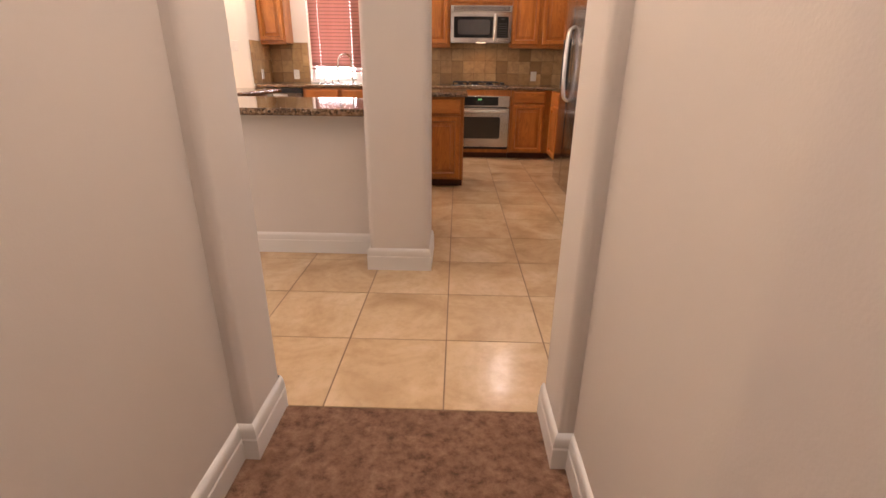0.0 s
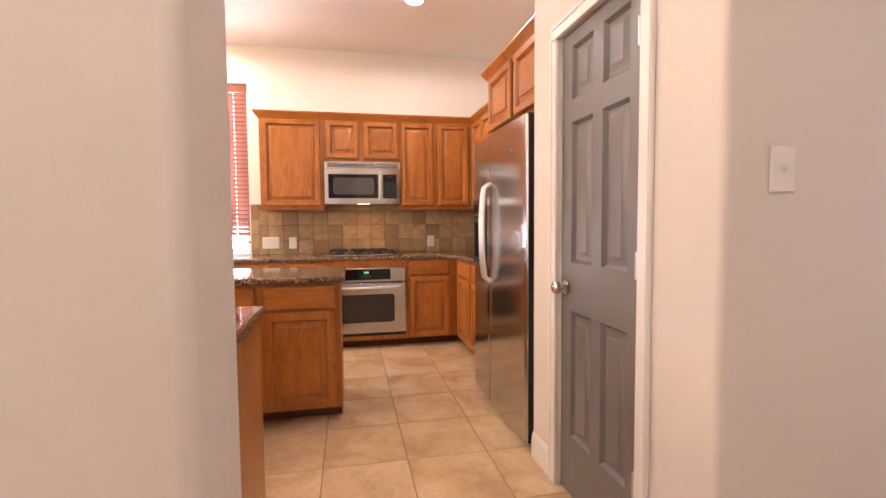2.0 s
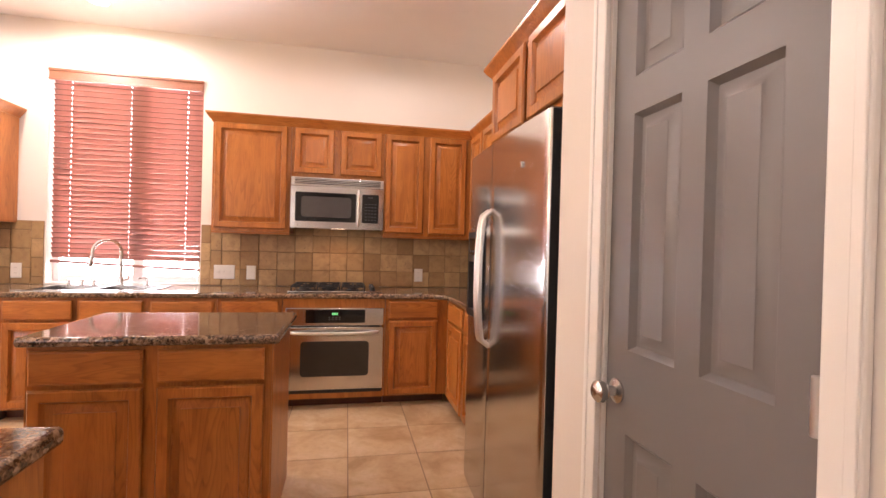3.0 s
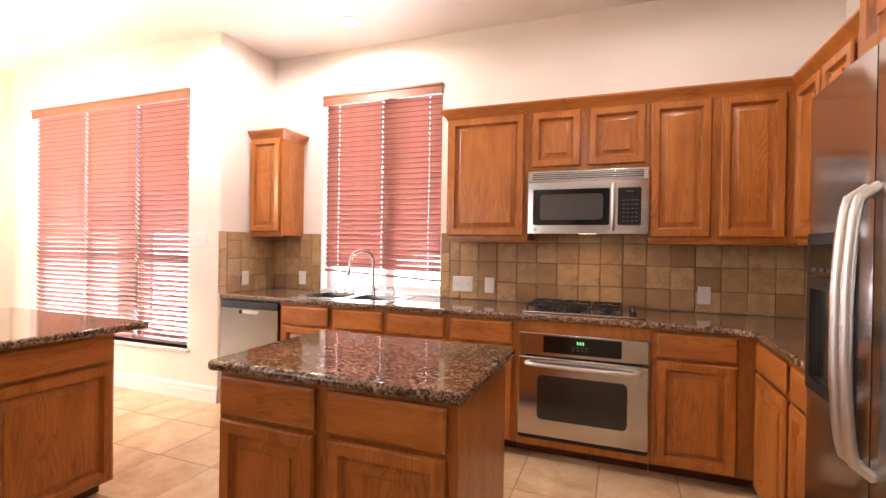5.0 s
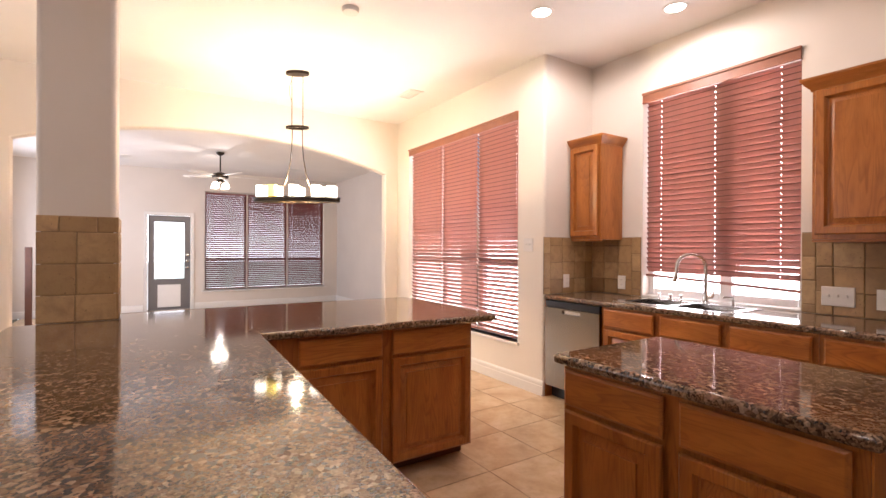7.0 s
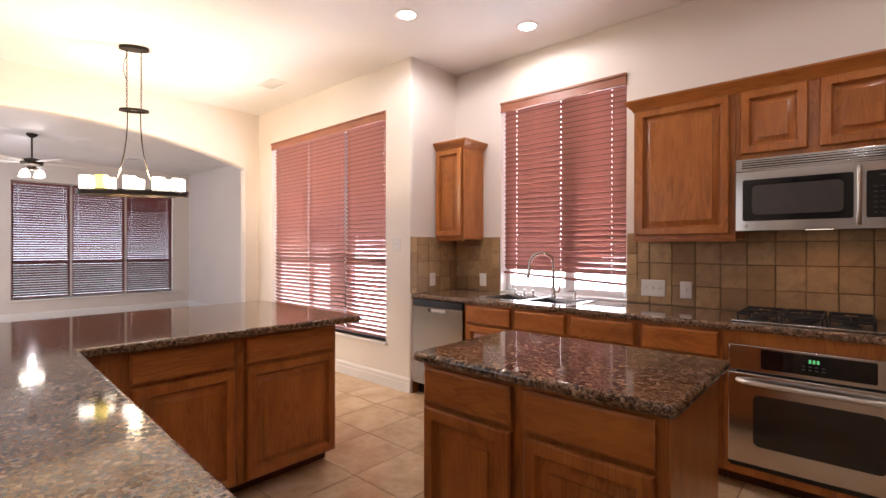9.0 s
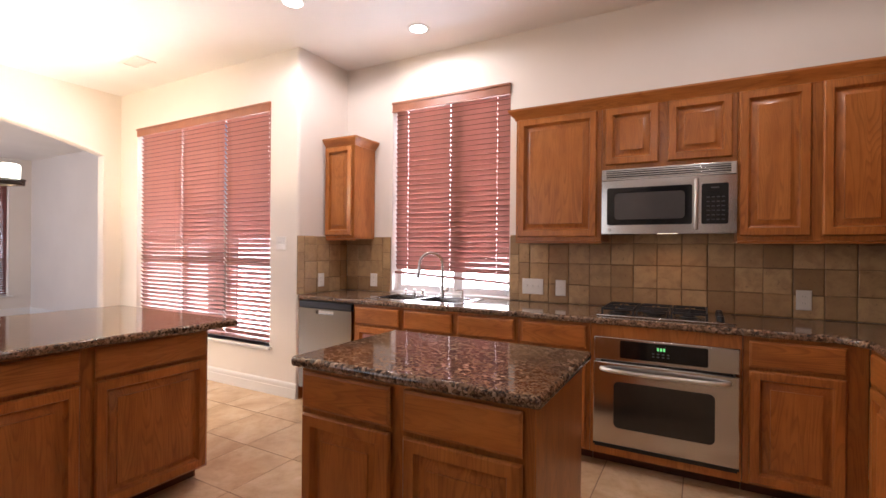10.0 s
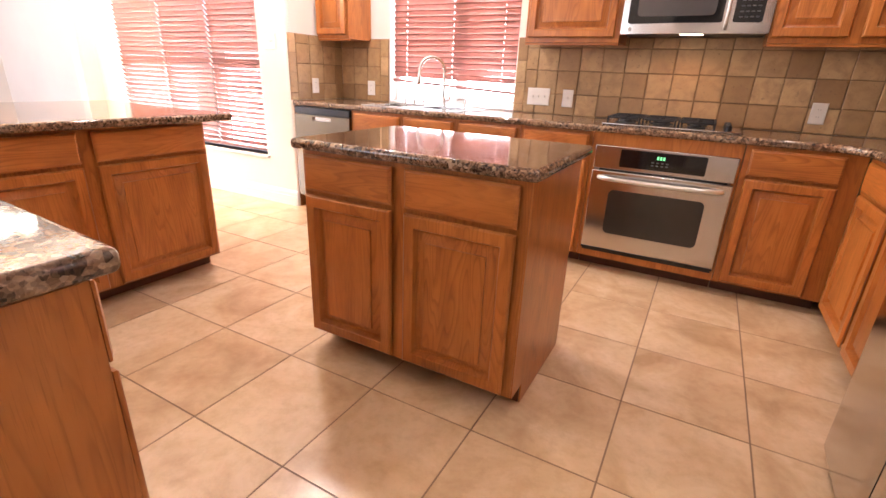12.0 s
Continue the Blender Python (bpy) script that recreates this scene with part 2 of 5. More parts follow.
GLASS = glass()
CARPET = carpet()

# ---- mesh helpers ----


def box(bm, x0, x1, y0, y1, z0, z1, bevel=0.0, segments=2):
    vs = [bm.verts.new((x, y, z)) for x in (x0, x1) for y in (y0, y1) for z in (z0, z1)]
    fs = [bm.faces.new([vs[i] for i in f]) for f in ((0, 1, 3, 2), (4, 6, 7, 5), (0, 4, 5, 1), (2, 3, 7, 6), (0, 2, 6, 4), (1, 5, 7, 3))]
    if bevel:
        edges = {e for f in fs for e in f.edges}
        bmesh.ops.bevel(bm, geom=list(edges), offset=bevel, segments=segments, profile=0.5, affect='EDGES', clamp_overlap=True)
    return bm


def boxed(*args, **kw):
    return box(bmesh.new(), *args, **kw)


def ring_stack(bm, w, h, profile, cap=True, base=True, x0=0.0, z0=0.0):
    """Rectangles inset step by step, facing -y; profile: (inset, y)."""
    loops = []
    for inset, y in profile:
        loops.append([bm.verts.new(p) for p in ((x0 + inset, y, z0 + inset), (x0 + w - inset, y, z0 + inset), (x0 + w - inset, y, z0 + h - inset), (x0 + inset, y, z0 + h - inset))])
    for a, b in zip(loops, loops[1:]):
        for i in range(4):
            j = (i + 1) % 4
            bm.faces.new((a[i], a[j], b[j], b[i]))
    if cap:
        bm.faces.new(loops[-1])
    if base:
        bm.faces.new(loops[0][::-1])
    return bm


def tube(bm, points, radius, sides=10, closed=False):
    pts = [Vector(p) for p in points]
    n, rings, up = len(pts), [], None
    for i, p in enumerate(pts):
        a = pts[(i - 1) % n] if closed or i else p
        c = pts[(i + 1) % n] if closed or i < n - 1 else p
        t = (c - a).normalized()
        if up is None:
            up = t.orthogonal().normalized()
        up = (up - t * up.dot(t)).normalized()
        side = t.cross(up)
        r = radius[i] if isinstance(radius, (list, tuple)) else radius
        rings.append([bm.verts.new(p + r * (math.cos(k * math.tau / sides) * up + math.sin(k * math.tau / sides) * side)) for k in range(sides)])
    for a, b in list(zip(rings, rings[1:])) + ([(rings[-1], rings[0])] if closed else []):
        for k in range(sides):
            bm.faces.new((a[k], a[(k + 1) % sides], b[(k + 1) % sides], b[k]))
    if not closed:
        bm.faces.new(rings[0][::-1])
        bm.faces.new(rings[-1])
    return bm


def lathe(bm, profile, at=(0, 0, 0), sides=24, axis='z'):
    """profile: (radius, height) pairs, turned about an upright axis, or one along y or x."""
    at, rings = Vector(at), []
    for r, h in profile:
        ring = []
        for k in range(sides):
            a = k * math.tau / sides
            p = {'z': (r * math.cos(a), r * math.sin(a), h), 'y': (r * math.cos(a), h, r * math.sin(a)), 'x': (h, r * math.cos(a), r * math.sin(a))}[axis]
            ring.append(bm.verts.new(at + Vector(p)))
        rings.append(ring)
    for a, b in zip(rings, rings[1:]):
        for k in range(sides):
            bm.faces.new((a[k], a[(k + 1) % sides], b[(k + 1) % sides], b[k]))
    bm.faces.new(rings[0][::-1])
    bm.faces.new(rings[-1])
    return bm


def prism(bm, outline, z0, z1, bevel=0.0, segments=3, holes=()):
    """An upright slab with the given outline (x, y) and holes; bevel rounds its upper and lower outer rims."""
    edges = []
    for loop in (outline, *holes):
        vs = [bm.verts.new((x, y, z0)) for x, y in loop]
        edges += [bm.edges.new((vs[i], vs[(i + 1) % len(vs)])) for i in range(len(vs))]
    made = bmesh.ops.triangle_fill(bm, use_beauty=True, use_dissolve=True, edges=edges)
    faces = [g for g in made["geom"] if isinstance(g, bmesh.types.BMFace)]
    up = bmesh.ops.extrude_face_region(bm, geom=faces)
    bmesh.ops.translate(bm, verts=[g for g in up["geom"] if isinstance(g, bmesh.types.BMVert)], vec=(0, 0, z1 - z0))
    bmesh.ops.recalc_face_normals(bm, faces=bm.faces)
    if bevel:
        rims = [e for e in bm.edges if len(e.link_faces) == 2 and e.calc_face_angle(0) > 0.7]
        bmesh.ops.bevel(bm, geom=rims, offset=bevel, segments=segments, profile=0.5, affect='EDGES', clamp_overlap=True)
    return bm


def finish(bm, name, mat, smooth=40):
    bmesh.ops.recalc_face_normals(bm, faces=bm.faces)
    me = bpy.data.meshes.new(name)
    for f in bm.faces:
        f.normal_update()
        f.smooth = not (f.calc_area() > 0.002 and max(abs(c) for c in f.normal) > 0.9999)
    for e in bm.edges:
        if len(e.link_faces) == 2 and e.calc_face_angle(0) > radians(smooth):
            e.smooth = False
    bm.to_mesh(me)
    bm.free()
    me.materials.append(mat)
    return me


def part(name, bm, mat, parent, label=""):
    """One mesh under a thing or a part, in that thing's own coordinates."""
    ob = new(name, bm if isinstance(bm, bpy.types.Mesh) else finish(bm, name, mat))
    ob.parent = parent
    return tagged(ob, label)


def thing(name, m, label, category, group=""):
    ob = new(name)
    ob.empty_display_size = 0.1
    ob.matrix_basis = m
    return tagged(ob, label, category, group)


def solid(name, bm, mat, label, category, group="", at=None):
    ob = new(name, finish(bm, name, mat))
    if at is not None:
        ob.matrix_basis = at
    return tagged(ob, label, category, group)


def structure(name, bm, mat, label="", category=""):
    return tagged(new(name, finish(bm, name, mat)), label, category, "", "structure")


def wall_bm(u0, u1, z0, z1, v0, v1, along='x', holes=(), round_corners=0.0, where=None):
    """A wall with thickness v0..v1 and openings (ua, ub, za, zb) that go through it."""
    bm = bmesh.new()
    us = sorted({u0, u1, *[h[0] for h in holes], *[h[1] for h in holes]})
    zs = sorted({z0, z1, *[h[2] for h in holes], *[h[3] for h in holes]})
    us, zs = [u for u in us if u0 <= u <= u1], [z for z in zs if z0 <= z <= z1]

    def full(i, j):
        if not (0 <= i < len(us) - 1 and 0 <= j < len(zs) - 1):
            return False
        u, z = (us[i] + us[i + 1]) / 2, (zs[j] + zs[j + 1]) / 2
        return not any(a < u < b and c < z < d for a, b, c, d in holes)

    cache = {}

    def vert(u, v, z):
        key = (round(u, 5), round(v, 5), round(z, 5))
        if key not in cache:
            cache[key] = bm.verts.new((u, v, z) if along == 'x' else (v, u, z))
        return cache[key]

    for i in range(len(us) - 1):
        for j in range(len(zs) - 1):
            if not full(i, j):
                continue
            a, b, c, d = us[i], us[i + 1], zs[j], zs[j + 1]
            for v in (v0, v1):
                bm.faces.new([vert(a, v, c), vert(b, v, c), vert(b, v, d), vert(a, v, d)])
            for di, dj, quad in ((-1, 0, ((a, c), (a, d))), (1, 0, ((b, c), (b, d))), (0, -1, ((a, c), (b, c))), (0, 1, ((a, d), (b, d)))):
                if not full(i + di, j + dj):
                    (p, q), (r, s) = quad
                    bm.faces.new([vert(p, v0, q), vert(r, v0, s), vert(r, v1, s), vert(p, v1, q)])
    bmesh.ops.recalc_face_normals(bm, faces=bm.faces)
    if round_corners:
        edges = [e for e in bm.edges if len(e.link_faces) == 2 and e.calc_face_angle(0) > 1 and z0 + 0.01 < (e.verts[0].co.z + e.verts[1].co.z) / 2 < z1 - 0.01]
        if where:
            edges = [e for e in edges if where((e.verts[0].co + e.verts[1].co) / 2)]
        bmesh.ops.bevel(bm, geom=edges, offset=round_corners, segments=5, profile=0.5, affect='EDGES', clamp_overlap=True)
    return bm


def round_box(x0, x1, y0, y1, z0, z1, r, segments=6):
    bm = boxed(x0, x1, y0, y1, z0, z1)
    edges = [e for e in bm.edges if abs(e.verts[0].co.z - e.verts[1].co.z) > 0.1]
    bmesh.ops.bevel(bm, geom=edges, offset=r, segments=segments, profile=0.5, affect='EDGES', clamp_overlap=True)
    return bm


def base_run(points, closed=False, h=0.135, t=0.015):
    """A baseboard with a moulded top, along a line on the floor; the wall lies to the left of the way."""
    pts = [Vector((x, y)) for x, y in points]
    prof = [(0.0, 0.0), (t, 0.0), (t, h * 0.62), (t * 0.8, h * 0.66), (t * 0.95, h * 0.72), (t * 0.75, h * 0.82), (t * 0.78, h * 0.87), (t * 0.4, h * 0.97), (0.0, h)]
    bm, rows, n = bmesh.new(), [], len(pts)
    for i, p in enumerate(pts):
        dirs = []
        if i or closed:
            dirs.append((p - pts[i - 1]).normalized())
        if i < n - 1 or closed:
            dirs.append((pts[(i + 1) % n] - p).normalized())
        norms = [Vector((d.y, -d.x)) for d in dirs]
        nv = sum(norms, Vector((0, 0))).normalized()
        nv /= max(0.3, nv.dot(norms[0]))
        rows.append([bm.verts.new((p.x + nv.x * a, p.y + nv.y * a, z)) for a, z in prof])
    for a, b in list(zip(rows, rows[1:])) + ([(rows[-1], rows[0])] if closed else []):
        for k in range(len(prof) - 1):
            bm.faces.new((a[k], a[k + 1], b[k + 1], b[k]))
    if not closed:
        bm.faces.new(rows[0])
        bm.faces.new(rows[-1][::-1])
    return bm

# ---- floor, walls and ceilings ----
ROOF = CEIL + 0.15
NORTH, BAY, EAST, WEST, FAR = 7.24, 6.6, 2.11, -5.15, -10.5
FAMILY_CEIL, FAMILY_NORTH = 2.95, 7.66
floor = structure("floor", boxed(-10.8, 3.9, 1.69, 7.9, -0.1, -0.0018), GROUT, "tan grout bed of the tiled floor", "floor")
structure("floor_hall", boxed(-0.6, 1.0, -2.6, 1.675, -0.1, 0.012), CARPET, "brown cut-pile carpet in the hall", "carpet")
structure("ceiling", boxed(WEST - 0.14, 3.8, -2.6, 7.5, CEIL, ROOF), CEILING, "white lightly textured ceiling", "ceiling")
structure("ceiling_family", boxed(FAR - 0.2, WEST - 0.141, 1.4, 7.82, FAMILY_CEIL, FAMILY_CEIL + 0.15), CEILING, "white family room ceiling", "ceiling")

WIN2 = (-1.72, -0.555, 0.93, 2.685)
BAYWIN = (-4.80, -2.62, 0.425, 2.655)
FWIN = (4.69, 7.33, 0.38, 2.54)
structure("wall_north", wall_bm(-2.27, EAST + 0.14, 0, CEIL, NORTH, NORTH + 0.16, 'x', [WIN2]), CREAM, "cream painted kitchen wall over the tiles", "wall")
structure("wall_bay", wall_bm(WEST, -2.27, 0, CEIL, BAY, BAY + 0.16, 'x', [BAYWIN], 0.025, lambda p: p.x > -2.28 and p.y < BAY + 0.05), CREAM, "cream painted dining wall round a triple window", "wall")
structure("wall_return", boxed(-2.41, -2.27, BAY + 0.16, NORTH + 0.16, 0, CEIL), CREAM, "short cream wall with a rounded corner", "wall")
structure("wall_east", boxed(EAST, EAST + 0.14, 4.302, NORTH, 0, CEIL), CREAM, "cream painted wall behind the refrigerator", "wall")
# pantry box: a wall with the door's opening, and its two sides
DOOR = (3.405, 4.015, 0.0, 2.05)
PANTRY = 1.39
structure("wall_pantry", wall_bm(3.066, 4.302, 0, CEIL, PANTRY, PANTRY + 0.12, 'y', [(DOOR[0], DOOR[1], -1, DOOR[3])], 0.022, lambda p: p.x < PANTRY + 0.03 and p.y < 3.1), WALL, "cream pantry wall round a grey door", "wall")
structure("wall_passage", boxed(PANTRY + 0.12, 3.8, 3.066, 3.19, 0, CEIL), WALL, "cream passage wall with a light switch", "wall")
structure("wall_pantry_side", boxed(PANTRY + 0.122, EAST + 0.14, 4.182, 4.300, 0, CEIL), WALL, "plain wall beside the refrigerator", "wall")
# its opening is unseen, added beside the passage fill lamp
structure("wall_passage_end", wall_bm(1.69, 3.064, 0, CEIL, 3.66, 3.8, 'y', [(1.85, 2.85, 0.6, 2.4)]), WALL, "plain wall that ends the passage", "wall")
# hall and the opening out of it
structure("wall_hall_east", boxed(0.69, 0.86, -2.6, 1.45, 0, CEIL), WALL, "greige hall wall", "wall")
structure("wall_hall_west", boxed(-0.48, -0.31, -2.6, 1.45, 0, CEIL), WALL, "greige hall wall", "wall")
structure("wall_hall_end", boxed(-0.31, 0.69, -2.55, -2.4, 0, CEIL), WALL, "plain wall behind the hall", "wall")
# the opening west of the hall is unseen, cut for the living room fill
structure("wall_opening_west", wall_bm(WEST, -0.265, 0, CEIL, 1.45, 1.685, 'x', [(-4.1, -1.7, 0.6, 2.4)], 0.022), WALL, "greige wall with a rounded corner at the hall opening", "wall")
# never in view; added so the hall lamp doesn't light the kitchen
structure("wall_light_stop", boxed(-0.265, 0.645, 1.452, 1.683, 2.45, CEIL), WALL, "unseen greige header added to hold back the hall light", "wall")
structure("wall_opening_east", wall_bm(0.645, 3.8, 0, CEIL, 1.45, 1.685, 'x', (), 0.022), WALL, "greige wall with a rounded corner at the hall opening", "wall")


def arch_wall():
    """The dining room's west wall, with a wide low arch."""
    y0, y1, spring, rise = 2.51, 6.42, 2.355, 0.305
    half = (y1 - y0) / 2
    radius = (half * half + rise * rise) / (2 * rise)
    mid, zc = (y0 + y1) / 2, spring + rise - radius
    pts = [(1.69, 0), (y0, 0)]
    for k in range(25):
        y = y0 + (y1 - y0) * k / 24
        pts.append((y, zc + math.sqrt(radius ** 2 - (y - mid) ** 2)))
    pts += [(y1, 0), (BAY, 0), (BAY, CEIL + 0.16), (1.69, CEIL + 0.16)]
    bm = bmesh.new()
    rows = [[bm.verts.new((x, y, z)) for y, z in pts] for x in (WEST - 0.14, WEST)]
    lower = list(range(2, 27))
    top = len(pts)
    for row in rows:
        bm.faces.new([row[0], row[1], row[2], row[top - 1]])
        bm.faces.new([row[26], row[27], row[28], row[29]])
        bm.faces.new([row[i] for i in lower] + [row[29], row[30]])
    for i in range(top):
        j = (i + 1) % top
        bm.faces.new([rows[0][i], rows[0][j], rows[1][j], rows[1][i]])
    bmesh.ops.recalc_face_normals(bm, faces=bm.faces)
    edges = [e for e in bm.edges if len(e.link_faces) == 2 and e.calc_face_angle(0) > 1 and abs(e.verts[0].co.x - e.verts[1].co.x) < 0.01 and 2.3 < (e.verts[0].co.y + e.verts[1].co.y) / 2 < 6.45 and (e.verts[0].co.z + e.verts[1].co.z) / 2 < 3]
    bmesh.ops.bevel(bm, geom=edges, offset=0.02, segments=4, profile=0.5, affect='EDGES', clamp_overlap=True)
    return bm


structure("wall_arch", arch_wall(), CREAM, "cream wall with a wide low arch to the family room", "wall")
structure("wall_far", wall_bm(1.5, 7.8, 0, FAMILY_CEIL, FAR - 0.16, FAR, 'y', [FWIN, (3.65, 4.43, -1, 1.985)]), WALL, "pale wall with a garden door and a triple window", "wall")
structure("wall_family_north", boxed(FAR, WEST - 0.141, FAMILY_NORTH, FAMILY_NORTH + 0.15, 0, FAMILY_CEIL), WALL, "pale family room wall", "wall")
# unseen opening added behind the family room's fill lamp
structure("wall_family_south", wall_bm(FAR, WEST - 0.141, 0, FAMILY_CEIL, 1.4, 1.55, 'x', [(-9.8, -7.0, 0.6, 2.4)]), WALL, "pale family room wall", "wall")
structure("wall_family_corner", boxed(WEST - 0.141, WEST - 0.004, BAY + 0.002, FAMILY_NORTH, 0, FAMILY_CEIL), WALL, "pale family room wall", "wall")

structure("column_near", round_box(-0.172, 0.177, 2.915, 3.262, 0, CEIL, 0.03), WALL, "greige square column with rounded corners", "column")
structure("column_bar", round_box(-2.80, -2.45, 3.09, 3.44, 0, CEIL, 0.03), WALL, "greige square column, stone tiles at its foot", "column")
structure("wall_pony", boxed(-2.45, -0.172, 3.165, 3.275, 0, 0.874), WALL, "low greige wall under the bar counter", "wall")
structure("wall_pony_dining", boxed(-2.45, -2.335, 3.44, 5.28, 0, 0.874), WALL, "low wall under the bar on the dining side", "wall")

BASE_LABEL = "white moulded baseboard"
for pts, closed in [
    ([(-0.172, 2.915), (0.177, 2.915), (0.177, 3.262), (-0.172, 3.262)], True),
    ([(-2.45, 3.165), (-0.188, 3.165)], False),
    ([(3.64, 3.066), (PANTRY, 3.066), (PANTRY, 3.342)][::-1], False),
    ([(PANTRY, 4.080), (PANTRY, 4.297)][::-1], False),
    ([(-0.31, -2.4), (-0.31, 1.45), (-0.265, 1.45), (-0.265, 1.685)], False),
    ([(0.69, -2.4), (0.69, 1.45), (0.645, 1.45), (0.645, 1.685)][::-1], False),
    ([(-0.265, 1.685), (-5.15, 1.685)], False),
    ([(WEST, BAY), (-2.27, BAY)], False),
    ([(WEST, 6.43), (WEST, BAY)], False),
    ([(FAR, FAMILY_NORTH), (WEST - 0.16, FAMILY_NORTH)], False),
    ([(FAR, 4.51), (FAR, FAMILY_NORTH)], False),
    ([(FAR, 1.56), (FAR, 3.58)], False),
]:
    structure("baseboard", base_run(pts, closed), TRIM, BASE_LABEL, "baseboard")

# ---- windows and blinds ----


def window(name, holes_u, z0, z1, v, depth, along, meeting, label):
    """White frame, mullions, meeting rails and panes, set back in the wall's opening."""
    w = tagged(new(name), label, "window", "", "structure")
    a, b = holes_u[0], holes_u[-1]

    def bar(n, u0, u1, c0, c1, vv0, vv1, mat=VINYL):
        lo, hi = min(vv0, vv1), max(vv0, vv1)
        return part(n, boxed(u0, u1, lo, hi, c0, c1, bevel=0.004 if mat is VINYL else 0) if along == 'x' else boxed(lo, hi, u0, u1, c0, c1, bevel=0.004 if mat is VINYL else 0), mat, w)

    f0, f1 = v + 0.6 * depth, v + 0.95 * depth
    bar("window_frame", a, b, z1 - 0.05, z1, f0, f1)
    bar("window_frame", a, b, z0, z0 + 0.05, f0, f1)
    for k, u in enumerate(holes_u):
        half = 0.045
        bar("mullion", max(a, u - half), min(b, u + half), z0 + 0.05, z1 - 0.05, f0, f1)
    for u0, u1 in zip(holes_u, holes_u[1:]):
        bar("meeting_rail", u0 + 0.05, u1 - 0.05, meeting - 0.03, meeting + 0.03, f0, f1)
        p = bar("pane", u0 + 0.04, u1 - 0.04, z0 + 0.05, z1 - 0.05, v + 0.78 * depth, v + 0.78 * depth + 0.006 * (1 if depth > 0 else -1), GLASS)
        p.visible_shadow = False
    return w


def blind(u0, u1, top, bottom, v, along, side, mat, label, pitch=0.044, tilt=50, sag=0.0, valance=True, cords=3, group="wood blinds"):
    """A wooden slat blind. side: the way to the room along the wall's normal (-1 or 1)."""
    mid = (u0 + u1) / 2
    turn = {('x', -1): 0, ('y', 1): 90}[(along, side)]
    m = pose(mid, v, 0, 0, 0, turn) if along == 'x' else pose(v, mid, 0, 0, 0, turn)
    b = thing("window_blind", m, label, "blind", group)
    half = (u1 - u0) / 2
    if valance:
        bm = boxed(-half - 0.012, half + 0.012, -0.068, -0.052, top - 0.085, top, bevel=0.004)
        box(bm, -half - 0.014, half + 0.014, -0.078, -0.045, top - 0.018, top + 0.004, bevel=0.004)
        box(bm, -half - 0.013, half + 0.013, -0.073, -0.047, top - 0.088, top - 0.074, bevel=0.003)
        part("valance", bm, VALANCE, b, "brown moulded valance")
    part("head_rail", boxed(-half, half, -0.045, 0.01, top - 0.05, top - 0.005), mat, b)
    holes = [-half + 2 * half * (0.11 + 0.78 * k / max(1, cords - 1)) for k in range(cords)]
    bm, x = bmesh.new(), -half
    for h in holes:
        box(bm, x, h - 0.0028, -0.025, 0.025, -0.002, 0.002)
        box(bm, h - 0.0028, h + 0.0028, -0.025, -0.007, -0.002, 0.002)
        box(bm, h - 0.0028, h + 0.0028, 0.007, 0.025, -0.002, 0.002)
        x = h + 0.0028
    box(bm, x, half, -0.025, 0.025, -0.002, 0.002)
    body = len(bm.faces)
    # room-side strip that carries the painted shade line of each slat
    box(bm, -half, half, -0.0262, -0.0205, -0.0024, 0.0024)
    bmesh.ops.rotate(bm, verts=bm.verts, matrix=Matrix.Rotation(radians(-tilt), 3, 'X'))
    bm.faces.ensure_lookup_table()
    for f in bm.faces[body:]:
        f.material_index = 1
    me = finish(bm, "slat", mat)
    me.materials.append(SLATSHADE)
    n = 1 + round((top - (0.075 if valance else 0.045) - bottom - 0.04) / pitch)
    rnd = random.Random(int(1000 * (u0 + 50)))
    for k in range(n):
        s = part("slat", me, None, b)
        f = max(0.0, 0.35 - 0.15 * k)
        s.location = (0, 0, bottom + 0.04 + pitch * k)
        s.rotation_euler = (radians(rnd.uniform(-1.4, 1.4)), radians(sag * f + rnd.uniform(-0.06, 0.06)), 0)
    rail = part("bottom_rail", boxed(-half, half, -0.028, 0.022, -0.011, 0.011, bevel=0.004), mat, b)
    rail.location, rail.rotation_euler = (0, 0, bottom - half * math.sin(radians(sag))), (0, radians(sag), 0)
    for x in holes:
        for y in (-0.024, 0.024):
            part("ladder_cord", boxed(x + 0.008, x + 0.0096, y - 0.0008, y + 0.0008, bottom, top - 0.06), CORD, b)
    return b


RED = "red-brown wooden slat blind, nearly closed, in a window"
window("window_1", [WIN2[0], -1.075, WIN2[1]], WIN2[2] - 0.045, WIN2[3], NORTH, 0.16, 'x', 0.955, "white framed window over the sink")
blind(WIN2[0] + 0.012, WIN2[1] - 0.012, 2.68, 1.105, NORTH + 0.055, 'x', -1, BLIND, "red-brown wooden slat blind lowered nearly to the sink", sag=3.0, tilt=58)
window("window_2", [BAYWIN[0], -4.05, -3.325, BAYWIN[1]], BAYWIN[2], BAYWIN[3], BAY, 0.16, 'x', 1.19, "white triple window of the dining corner")
for u0, u1 in ((BAYWIN[0] + 0.01, -4.045), (-4.035, -3.340), (-3.312, BAYWIN[1] - 0.01)):
    blind(u0, u1, 2.63, 0.462, BAY + 0.055, 'x', -1, BLIND, RED, tilt=51, valance=False, cords=2)
solid("blind_valance", box(boxed(BAYWIN[0] + 0.003, BAYWIN[1] - 0.003, BAY - 0.012, BAY + 0.004, 2.565, 2.65, bevel=0.004), BAYWIN[0], BAYWIN[1], BAY - 0.022, BAY + 0.006, 2.633, 2.653, bevel=0.004), VALANCE, "red-brown wooden valance over the triple window", "valance")
